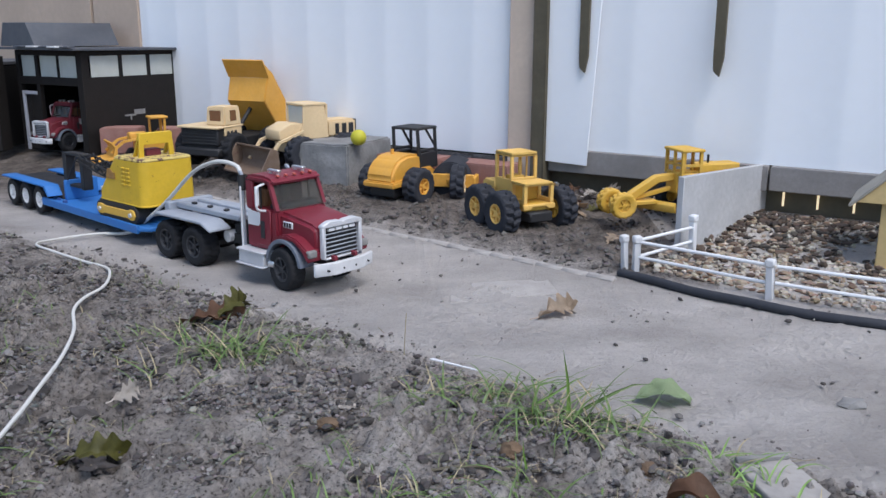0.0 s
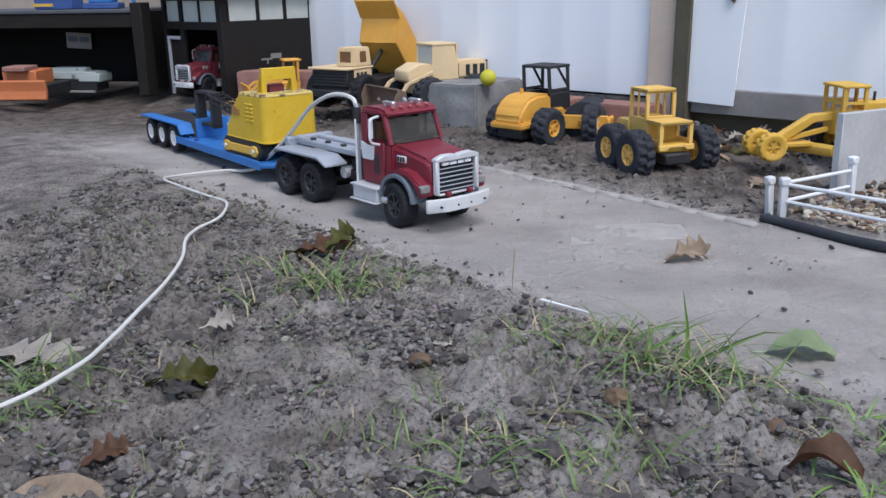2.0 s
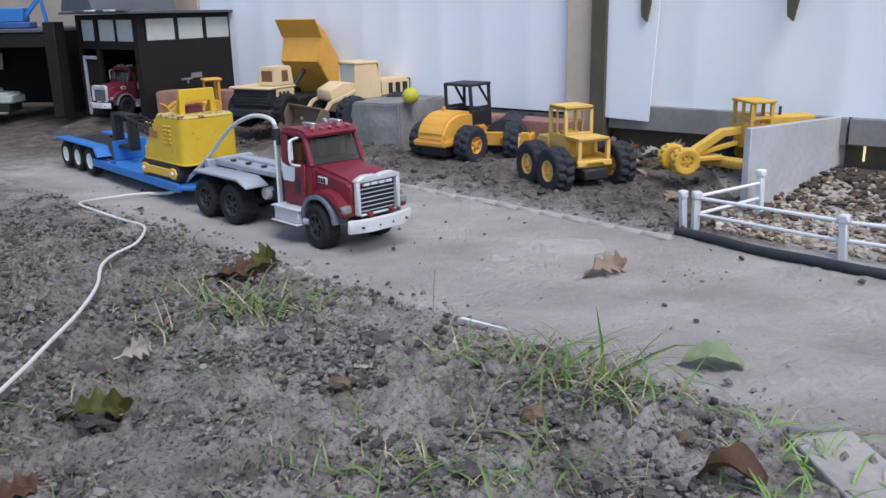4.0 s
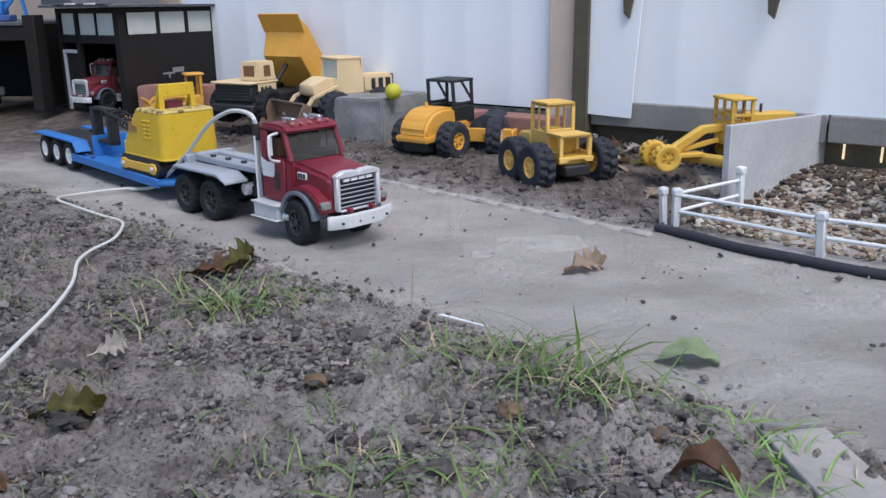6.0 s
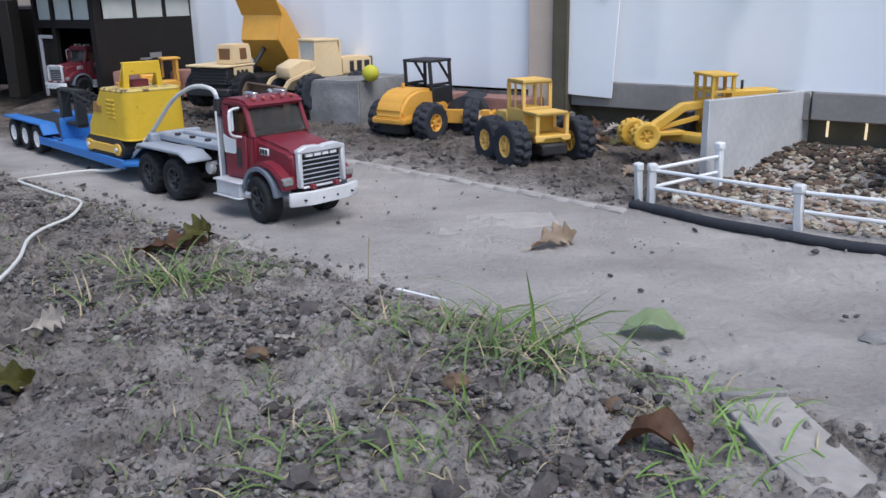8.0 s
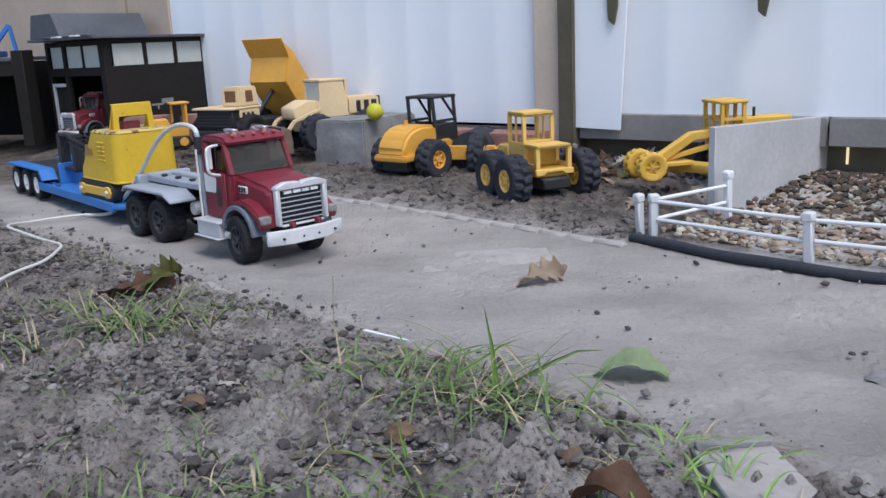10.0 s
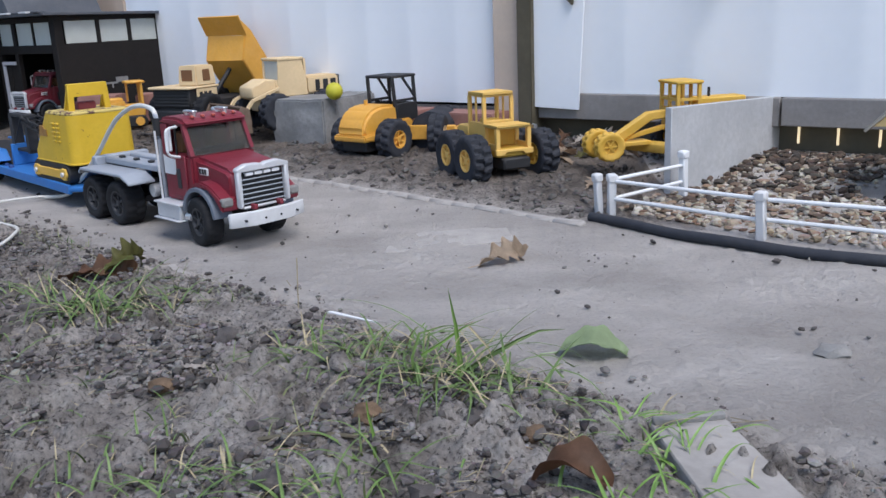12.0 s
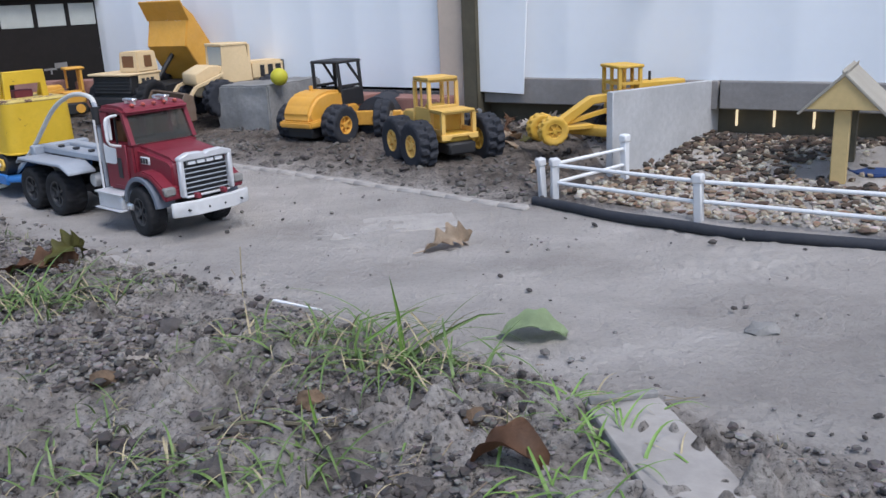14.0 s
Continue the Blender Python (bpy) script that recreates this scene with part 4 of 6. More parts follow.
# ---- parked machines along the wall ----
def roller(m):
    """Rear bonnet along -x, drum along +x."""
    k = thing("toy_compactor", m, "golden yellow toy soil compactor with black roll cage facing the wall", "toy compactor")
    hood = Shape()
    hood.prism([(-0.105, 0.047), (-0.110, 0.062), (-0.100, 0.084), (-0.080, 0.101), (-0.050, 0.108), (-0.005, 0.106), (0.0, 0.06), (0.0, 0.047)], -0.038, 0.038, "y", 0.012, 3)
    part("bonnet", hood, GOLD, k)
    sk = Shape()
    sk.prism([(-0.113, 0.040), (-0.113, 0.052), (-0.06, 0.058), (-0.03, 0.075), (0.03, 0.075), (0.045, 0.06), (0.045, 0.040)], -0.044, 0.044, "y", 0.003, 2)
    part("body", sk, GOLD, k)
    part("exhaust", Shape().rod((-0.045, 0.012, 0.105), (-0.045, 0.012, 0.117), 0.004), GOLD, k)
    part("underbody", Shape().box(-0.10, 0.04, -0.034, 0.034, 0.018, 0.042, 0.003), BLACK, k)
    for y in (-0.036, 0.036):
        part("cage_post", Shape().bar((-0.005, y, 0.07), (-0.012, y * 0.94, 0.160), 0.0065, None, 0.001), BLACK, k)
        part("cage_post", Shape().bar((0.058, y, 0.07), (0.054, y * 0.94, 0.160), 0.0065, None, 0.001), BLACK, k)
        part("cage_rail", Shape().bar((-0.008, y, 0.112), (0.056, y, 0.112), 0.005), BLACK, k)
        part("cage_brace", Shape().bar((0.02, y * 0.95, 0.158), (0.056, y, 0.115), 0.004), BLACK, k)
        part("cage_panel", Shape().box(-0.006, 0.058, y - 0.003, y + 0.003, 0.070, 0.106, 0.001), BLACK, k)
    part("cage_roof", Shape().box(-0.016, 0.060, -0.038, 0.038, 0.158, 0.164, 0.002), BLACK, k, "black cab roof")
    part("cage_panel", Shape().box(0.050, 0.0575, -0.0325, 0.0325, 0.07, 0.104, 0.001), BLACK, k)
    for sd in (-1, 1):
        wheel(k, -0.048, sd * 0.062, 0.041, 0.038, 0.041, TYRE_BLUE, GOLD, 14, sd, lug=0.10)
    yoke = Shape()
    yoke.box(0.045, 0.075, -0.02, 0.02, 0.036, 0.06, 0.002)
    for sd in (-1, 1):
        yoke.box(0.070, 0.185, sd * 0.060, sd * 0.068, 0.032, 0.062, 0.002)
    yoke.box(0.066, 0.078, -0.068, 0.068, 0.034, 0.060, 0.002).box(0.178, 0.188, -0.068, 0.068, 0.034, 0.056, 0.002)
    turned = pose(0.05, 0, 0, 0, 0, -66) @ pose(-0.05, 0, 0)
    part("drum_frame", yoke, GOLD, k, m=turned)
    part("drum", Shape().rod((0.128, -0.056, 0.044), (0.128, 0.056, 0.044), 0.044, seg=36, bevel=0.003), TYRE_BLUE, k, "dull blue-grey steel drum", turned)
    w = wheel(k, 0.125, 0.083, 0.044, 0.026, 0.044, TYRE_BLUE, PALE, 14, 1, lug=0.10)
    w.matrix_basis = turned @ w.matrix_basis
    wheel(k, 0.015, -0.128, 0.044, 0.032, 0.044, TYRE_BLUE, PALE, 14, -1, steer=26, lug=0.10)
    part("axle_arm", Shape().bar((0.05, -0.03, 0.046), (0.015, -0.115, 0.046), 0.014, 0.012, 0.002), GOLD, k)
    return k


def dozer(m):
    """Short four-wheeled loader tractor, open engine bay along +x."""
    k = thing("toy_wheel_tractor", m, "sun-faded yellow toy wheel tractor with an open cab on the dirt", "toy tractor")
    R = 0.0435
    part("frame", Shape().box(-0.075, 0.075, -0.026, 0.026, 0.026, 0.046, 0.003), BLACK, k)
    base = Shape()
    base.box(-0.075, 0.060, -0.030, 0.030, 0.046, 0.060, 0.002)
    part("floor", base, YELLOW, k)
    bay = Shape()
    for y in (-0.030, 0.030):
        bay.bar((0.060, y, 0.056), (0.060, y, 0.096), 0.007).bar((0.018, y, 0.056), (0.018, y, 0.096), 0.007)
        bay.box(0.018, 0.063, y - 0.002, y + 0.002, 0.056, 0.068, 0.001)
    bay.box(0.012, 0.066, -0.035, 0.035, 0.094, 0.100, 0.003, 2)
    part("engine_cover", bay, FADED, k, "faded engine cover on corner posts")
    part("engine", Shape().box(0.0, 0.018, -0.028, 0.028, 0.060, 0.094, 0.001), YELLOW, k)
    part("front_plate", Shape().prism([(-0.036, 0.050), (-0.036, 0.060), (0.036, 0.060), (0.036, 0.050), (0.020, 0.050), (0.015, 0.055), (-0.015, 0.055), (-0.020, 0.050)], 0.060, 0.067, "x", 0.001), FADED, k)
    for y in (-0.027, 0.027):
        for x in (-0.046, 0.008):
            part("cab_post", Shape().bar((x, y, 0.060), (x, y, 0.145), 0.0065, None, 0.001), FADED, k)
        part("window_bar", Shape().bar((-0.022, y, 0.10), (-0.022, y, 0.145), 0.003), FADED, k)
        part("cab_side", Shape().box(-0.046, 0.008, y - 0.0025, y + 0.0025, 0.060, 0.100, 0.001), FADED, k)
    part("cab_front", Shape().box(0.006, 0.0105, -0.027, 0.027, 0.060, 0.104, 0.001), FADED, k)
    part("cab_roof", Shape().box(-0.052, 0.014, -0.033, 0.033, 0.144, 0.152, 0.004, 2), FADED, k)
    part("rear_body", Shape().prism([(-0.090, 0.060), (-0.092, 0.085), (-0.082, 0.092), (-0.046, 0.092), (-0.046, 0.060)], -0.032, 0.032, "y", 0.002), FADED, k)
    part("seat", Shape().box(-0.036, -0.012, -0.014, 0.014, 0.092, 0.104, 0.002), YELLOW, k)
    part("lamp", Shape().rod((0.055, 0.043, 0.094), (0.062, 0.043, 0.094), 0.004), CHROME, k)
    for sd in (-1, 1):
        part("side_step", Shape().box(-0.02, 0.02, sd * 0.031, sd * 0.040, 0.046, 0.052, 0.001), YELLOW, k)
        wheel(k, 0.038, sd * 0.066, R, 0.036, R, TYRE_BLUE, FADED if sd < 0 else YELLOW, 15, sd, lug=0.12)
        wheel(k, -0.046, sd * 0.062, R, 0.036, R, TYRE_BLUE, FADED, 15, sd, lug=0.12)
    return k


def grader(m):
    """Front wheels along +x."""
    k = thing("toy_grader", m, "yellow toy road grader standing beside the cement board", "toy grader")
    beam = Shape()
    beam.prism([(0.155, 0.030), (0.165, 0.034), (0.165, 0.044), (0.130, 0.048), (0.052, 0.096), (0.0, 0.100), (0.0, 0.082), (0.045, 0.078), (0.115, 0.032)], -0.010, 0.010, "y", 0.002)
    part("main_beam", beam, YELLOW, k)
    part("drawbar", Shape().bar((0.130, 0, 0.036), (0.010, 0, 0.062), 0.012, 0.010, 0.001).box(0.05, 0.125, -0.022, 0.022, 0.026, 0.036, 0.002), YELLOW, k)
    part("blade", Shape().prism([(-0.006, 0.008), (0.002, 0.010), (0.004, 0.028), (-0.002, 0.036), (-0.006, 0.03)], -0.07, 0.07, "y", 0.001), YELLOW, k, m=pose(0.062, 0, 0, 0, 0, 28))
    part("body", Shape().box(-0.16, 0.006, -0.028, 0.028, 0.050, 0.104, 0.004, 2), YELLOW, k)
    part("engine_hood", Shape().box(-0.165, -0.055, -0.024, 0.024, 0.098, 0.122, 0.003), YELLOW, k)
    part("exhaust", Shape().rod((-0.09, 0, 0.12), (-0.09, 0, 0.142), 0.003), BLACK, k)
    cab = Shape()
    for y in (-0.036, 0.036):
        for x in (-0.048, 0.0):
            cab.bar((x, y, 0.098), (x, y, 0.156), 0.007)
        cab.bar((-0.05, y, 0.122), (0.002, y, 0.122), 0.006)
        cab.bar((-0.048, 0, 0.098), (-0.048, 0, 0.156), 0.006)
    cab.bar((0.0, -0.036, 0.122), (0.0, 0.036, 0.122), 0.006).bar((0.0, 0.0, 0.098), (0.0, 0.0, 0.156), 0.006)
    cab.box(-0.052, 0.004, -0.040, 0.040, 0.096, 0.102, 0.001)
    part("cab_frame", cab, YELLOW, k)
    part("cab_roof", Shape().box(-0.055, 0.007, -0.043, 0.043, 0.155, 0.162, 0.002), YELLOW, k)
    for sd in (-1, 1):
        wheel(k, 0.150, sd * 0.032, 0.032, 0.026, 0.031, YELLOW, YELLOW, 13, sd, lug=0.11)
        wheel(k, -0.020, sd * 0.050, 0.034, 0.030, 0.034, TYRE_BLUE, YELLOW, 14, sd, lug=0.1)
        wheel(k, -0.105, sd * 0.050, 0.034, 0.030, 0.034, TYRE_BLUE, YELLOW, 14, sd, lug=0.1)
    return k


roller(pose(0.002, 1.998, 0.004, 0, 0, 55))
dozer(pose(0.232, 1.705, -0.001, 0, 0, -62))
grader(closer(0.905) @ pose(0.568, 1.868, 0.004, 0, 0, 196) @ Matrix.Diagonal((0.90, 0.90, 0.86, 1)))


def dump_truck(m):
    """Front along +x; the skip is tipped up over the rear hinge."""
    k = thing("toy_dump_truck", m, "yellow toy dump truck with its skip tipped up high", "toy dump truck")
    part("chassis", Shape().box(-0.17, 0.12, -0.05, 0.05, 0.045, 0.075, 0.003), BLACK, k)
    part("nose", Shape().box(0.03, 0.125, -0.062, 0.062, 0.062, 0.108, 0.003), BLACK, k, "black radiator box")
    part("nose_top", Shape().box(0.02, 0.135, -0.068, 0.068, 0.108, 0.114, 0.002), PALE, k)
    part("nose_side", Shape().box(0.028, 0.10, -0.0665, -0.0625, 0.072, 0.108, 0.001), PALE, k)
    part("nose_side", Shape().box(0.028, 0.10, 0.0625, 0.0665, 0.072, 0.108, 0.001), PALE, k)
    part("side_marks", Shape().box(0.05, 0.06, 0.0666, 0.0675, 0.090, 0.100, 0).box(0.066, 0.076, 0.0666, 0.0675, 0.090, 0.100, 0).box(0.082, 0.092, 0.0666, 0.0675, 0.090, 0.100, 0), BLACK, k)
    part("cab", Shape().prism([(0.026, 0.002), (0.098, 0.002), (0.098, 0.066), (0.026, 0.066)], 0.114, 0.164, "z", 0.003, 2, 0.90), PALE, k)
    part("cab_window", Shape().prism([(0.048, 0.126), (0.074, 0.126), (0.072, 0.154), (0.050, 0.154)], 0.060, 0.0665, "y", 0.0005), BROWN_SEAT, k, "dark cab side window")
    part("cab_window", Shape().box(0.090, 0.0975, 0.016, 0.052, 0.126, 0.154, 0.0005), BROWN_SEAT, k, "dark cab front window")
    part("exhaust", Shape().rod((0.035, -0.030, 0.112), (0.035, -0.030, 0.158), 0.004), BLACK, k)
    for n in range(5):
        part("radiator_slat", Shape().box(0.1245, 0.1275, -0.058, 0.058, 0.066 + n * 0.008, 0.070 + n * 0.008, 0.0008), BLACK, k)
    part("front_bumper", Shape().box(0.10, 0.138, -0.072, 0.072, 0.036, 0.056, 0.003), BLACK, k)
    for x, y in ((0.075, 0.07), (-0.10, 0.075), (-0.16, 0.075)):
        for sd in (-1, 1):
            wheel(k, x, sd * y, 0.048, 0.045, 0.048, TYRE, RIM_DARK, 15, sd, lug=0.08)
    skip = Shape()
    # thick open tub with a sloped tail and a cab guard lip at its front
    side = [(-0.05, 0.0), (0.12, 0.0), (0.165, 0.055), (0.215, 0.062), (0.215, 0.068), (0.16, 0.085), (-0.02, 0.085)]
    for y in (-0.075, 0.071):
        skip.prism(side, y, y + 0.004, "y", 0.0018, 2)
    skip.prism([(-0.05, 0.0), (0.12, 0.0), (0.12, 0.005), (-0.05, 0.005)], -0.071, 0.071, "y", 0)
    skip.prism([(0.12, 0.0), (0.165, 0.055), (0.161, 0.058), (0.116, 0.004)], -0.071, 0.071, "y", 0)
    skip.prism([(0.165, 0.055), (0.225, 0.064), (0.225, 0.068), (0.163, 0.060)], -0.080, 0.080, "y", 0.0005)
    skip.prism([(-0.05, 0.0), (-0.02, 0.085), (-0.024, 0.085), (-0.054, 0.0)], -0.071, 0.071, "y", 0)
    part("skip", skip, GOLD, k, "bright yellow tipped skip", pose(-0.150, 0, 0.078, 0, -53, 0) @ Matrix.Diagonal((0.92, 0.88, 0.95, 1)))
    part("tipping_ram", Shape().rod((-0.02, 0, 0.07), (-0.12, 0, 0.16), 0.006), BLACK, k)
    return k


def loader(m):
    """Bucket along +x."""
    k = thing("toy_front_loader", m, "sun-faded tan toy front loader with its bucket on the ground", "toy loader")
    part("frame", Shape().box(-0.13, 0.06, -0.035, 0.035, 0.045, 0.075, 0.003), PALE, k)
    part("bonnet", Shape().box(-0.155, -0.06, -0.036, 0.036, 0.078, 0.122, 0.005, 2), PALE, k)
    part("grille", Shape().box(-0.160, -0.154, -0.03, 0.03, 0.078, 0.120, 0.001).box(-0.145, -0.130, 0.0362, 0.0372, 0.085, 0.112, 0).box(-0.122, -0.108, 0.0362, 0.0372, 0.085, 0.112, 0).box(-0.098, -0.086, 0.0362, 0.0372, 0.085, 0.112, 0), BLACK, k)
    cab = Shape()
    cab.prism([(-0.062, 0.078), (-0.050, 0.164), (0.010, 0.168), (0.016, 0.165), (0.018, 0.120), (0.03, 0.078)], -0.040, -0.035, "y", 0.001).prism([(-0.062, 0.078), (-0.050, 0.164), (0.010, 0.168), (0.016, 0.165), (0.018, 0.120), (0.03, 0.078)], 0.035, 0.040, "y", 0.001)
    cab.box(-0.054, 0.018, -0.042, 0.042, 0.163, 0.170, 0.002).box(0.010, 0.024, -0.036, 0.036, 0.078, 0.118, 0.001).box(-0.062, -0.056, -0.036, 0.036, 0.078, 0.165, 0)
    part("cab", cab, PALE, k)
    part("windscreen", Shape().box(0.012, 0.014, -0.034, 0.034, 0.119, 0.162, 0), PANE, k)
    nose = Shape()
    nose.prism([(0.022, 0.075), (0.022, 0.120), (0.05, 0.122), (0.088, 0.105), (0.088, 0.08), (0.06, 0.07)], -0.034, 0.034, "y", 0.003)
    part("front_body", nose, PALE, k)
    for sd in (-1, 1):
        arm = Shape()
        arm.bar((0.02, sd * 0.045, 0.10), (0.095, sd * 0.045, 0.075), 0.010, 0.006).bar((0.095, sd * 0.045, 0.075), (0.130, sd * 0.045, 0.03), 0.010, 0.006)
        part("lift_arm", arm, PALE, k)
        wheel(k, 0.04, sd * 0.062, 0.045, 0.036, 0.045, TYRE_BLUE, RIM_DARK, 15, sd, lug=0.1)
        wheel(k, -0.10, sd * 0.062, 0.045, 0.036, 0.045, TYRE_BLUE, RIM_DARK, 15, sd, lug=0.1)
    bk = Shape()
    prof = [(0.125, 0.006), (0.185, 0.0), (0.185, 0.004), (0.135, 0.012), (0.127, 0.03), (0.131, 0.056), (0.145, 0.066), (0.143, 0.070), (0.124, 0.062), (0.119, 0.03)]
    bk.prism(prof, -0.085, 0.085, "y", 0.0008)
    for y in (-0.088, 0.084):
        bk.prism([(0.121, 0.006), (0.185, 0.0), (0.145, 0.068), (0.124, 0.06)], y, y + 0.004, "y", 0.0008)
    part("bucket", bk, mat("rust_worn_tan_paint", (0.13, 0.075, 0.04), 0.6, dust=0.3, rust=0.5, scale=18), k, "rusty worn bucket")
    return k


def small_crawler(m):
    k = thing("toy_crawler_loader", m, "small bright yellow toy crawler loader beside the bricks", "toy loader")
    part("body", Shape().box(-0.06, 0.02, -0.022, 0.022, 0.025, 0.055, 0.003).box(-0.01, 0.035, -0.016, 0.016, 0.05, 0.072, 0.003), GOLD, k)
    part("canopy", Shape().box(-0.065, -0.018, -0.026, 0.026, 0.106, 0.112, 0.002).bar((-0.055, -0.02, 0.055), (-0.055, -0.02, 0.107), 0.006).bar((-0.055, 0.02, 0.055), (-0.055, 0.02, 0.107), 0.006).bar((-0.026, -0.02, 0.06), (-0.026, -0.02, 0.107), 0.005), GOLD, k)
    for sd in (-1, 1):
        part("track", Shape().prism([(-0.062, 0.012), (-0.054, 0.0), (0.03, 0.0), (0.04, 0.012), (0.03, 0.028), (-0.054, 0.028)], sd * 0.024, sd * 0.04, "y", 0.003), BLACK, k)
        part("roller", Shape().rod((-0.04, sd * 0.0395, 0.014), (-0.04, sd * 0.043, 0.014), 0.011).rod((0.02, sd * 0.0395, 0.014), (0.02, sd * 0.043, 0.014), 0.011), GOLD, k)
        part("arm", Shape().bar((-0.01, sd * 0.03, 0.062), (0.055, sd * 0.03, 0.052), 0.009, 0.006).bar((0.055, sd * 0.03, 0.052), (0.088, sd * 0.03, 0.026), 0.009, 0.006), GOLD, k)
    b = Shape()
    b.prism([(0.075, 0.004), (0.125, 0.0), (0.125, 0.003), (0.085, 0.01), (0.080, 0.035), (0.09, 0.048), (0.086, 0.05), (0.074, 0.036)], -0.045, 0.045, "y", 0.0008)
    for i in range(5):
        b.box(0.12, 0.134, -0.043 + i * 0.02, -0.037 + i * 0.02, 0.0, 0.004, 0.0008)
    part("bucket", b, GOLD, k, m=pose(0, 0, 0.004, 0, 0, 0))
    return k


dump_truck(ROW @ pose(-0.565, 2.594, 0.004, 0, 0, 245) @ Matrix.Diagonal((1.06, 1.06, 1.06, 1)))
loader(ROW @ pose(-0.337, 2.498, 0.006, 0, 0, 222) @ Matrix.Diagonal((1.08, 1.08, 1.08, 1)))
small_crawler(ROW @ pose(-0.842, 2.650, 0.006, 0, 0, 212) @ Matrix.Diagonal((1.15, 1.15, 1.15, 1)))


# ---- blocks and bricks ----
blk = Shape()
blk.box(-0.075, 0.075, -0.10, 0.10, -0.01, 0.110, 0.004, 2)
bmesh.ops.subdivide_edges(blk.bm, edges=list(blk.bm.edges), cuts=7, use_grid_fill=True)
for v in blk.bm.verts:
    v.co += Vector((noise.noise(v.co * 34), noise.noise(v.co * 34 + Vector((7, 0, 0))), 0.5 * noise.noise(v.co * 34 + Vector((0, 9, 0))))) * 0.005
tagged(part("concrete_block", blk, CONCRETE, None, m=pose(-0.165, 2.205, 0.004, 0, 0, -28)), "rough grey concrete block sunk in the dirt", "block")
tagged(part("ball", Shape().ball((0, 0, 0), 0.0190, sub=4), BALL, None, m=pose(-0.121, 2.10, 0.1310)), "neon yellow ball resting on the concrete block", "ball")
for n, (x, y, z, yaw) in enumerate(((-0.955, 2.80, 0.038, 3), (-0.735, 2.80, 0.038, 5), (-0.01, 2.40, 0.022, -33), (0.17, 2.30, 0.018, -33))):
    b = Shape()
    b.box(-0.1 if n else -0.06, 0.1 if n > 1 else 0.06, -0.045, 0.045, -0.03, 0.05 if n < 2 else 0.034, 0.003, 2)
    tagged(part("brick", b, BRICK, None, m=BACK @ pose(x, y, z, 0, 0, yaw)), "weathered pinkish red brick lying at the foot of the wall", "brick", "bricks by the wall")

# ---- cement board, fence, hose, well house ----
sl = Shape()
sl.prism([(0.0, -0.01), (0.362, 0.01), (0.362, 0.119), (0.0, 0.134)], -0.006, 0.006, "y", 0.0012)
tagged(part("cement_board", sl, SLAB, None, m=pose(0.492, 1.512, 0.0, 0, 0, 46.5)), "pale grey cement board standing on edge", "board")


def fence():
    k = thing("toy_fence", pose(0, 0, 0), "white plastic toy rail fence round the gravel bed", "fence")
    pts = [(0.512, 1.488), (0.390, 1.380), (0.553, 1.232), (0.742, 1.108), (0.95, 1.00), (1.2, 0.92)]
    for i, (x, y) in enumerate(pts):
        a = math.degrees(math.atan2(pts[min(i + 1, 5)][1] - pts[max(i - 1, 0)][1], pts[min(i + 1, 5)][0] - pts[max(i - 1, 0)][0]))
        s = Shape()
        s.box(-0.0055, 0.0055, -0.0055, 0.0055, -0.01, 0.056, 0.0015).box(-0.007, 0.007, -0.007, 0.007, 0.048, 0.060, 0.002)
        part("post", s, WHITE_WORN if i else WHITE, k, m=pose(x, y, 0.012 if i == 0 else 0.0, 0, random.uniform(-3, 3), a))
    part("post", Shape().box(-0.005, 0.005, -0.005, 0.005, -0.01, 0.056, 0.0015).box(-0.0065, 0.0065, -0.0065, 0.0065, 0.048, 0.060, 0.002), WHITE_WORN, k, m=pose(0.374, 1.388, 0, 0, -4, 30))
    for (ax, ay), (bx, by) in zip(pts, pts[1:]):
        for z in (0.025, 0.050):
            d = Vector((bx - ax, by - ay, 0)).normalized() * 0.006
            part("rail", Shape().rod((ax + d.x, ay + d.y, z), (bx - d.x, by - d.y, z + random.uniform(-0.002, 0.002)), 0.0028, seg=10), WHITE, k)
    return k


fence()
hose = Shape()
hose.tube([(0.358, 1.352, 0.006), (0.40, 1.305, 0.007), (0.447, 1.250, 0.006), (0.505, 1.198, 0.007), (0.57, 1.145, 0.006), (0.645, 1.105, 0.006), (0.74, 1.065, 0.004), (0.85, 1.02, 0.002)], 0.0070, 12)
tagged(part("rubber_hose", hose, HOSE), "dark dusty rubber hose edging the gravel bed", "hose")


def well(m):
    k = thing("toy_well_shelter", m, "little raw pine gable roof on two posts over a blue pad", "toy shelter")
    part("post", Shape().box(-0.0115, 0.0115, -0.01, 0.01, -0.01, 0.115, 0.0015), PINE, k)
    part("post", Shape().box(-0.0115, 0.0115, 0.11, 0.13, -0.01, 0.115, 0.0015), POST_DARK, k, "dark stained post")
    part("gable", Shape().prism([(-0.055, 0.112), (0.055, 0.112), (0.0, 0.166)], -0.022, -0.016, "y", 0.0008), PINE, k)
    part("gable", Shape().prism([(-0.055, 0.112), (0.055, 0.112), (0.0, 0.166)], 0.132, 0.138, "y", 0.0008), PINE, k)
    for sd in (-1, 1):
        part("roof_board", Shape().prism([(sd * -0.004, 0.172), (sd * 0.064, 0.106), (sd * 0.060, 0.103), (sd * -0.004, 0.166)], -0.026, 0.142, "y", 0.001), TAN_SHINGLE, k)
    part("blue_pad", Shape().rod((0.04, 0.07, 0.0), (0.04, 0.07, 0.006), 0.035, seg=24, bevel=0.002), FOAM, k, "flat dark blue pad")
    return k


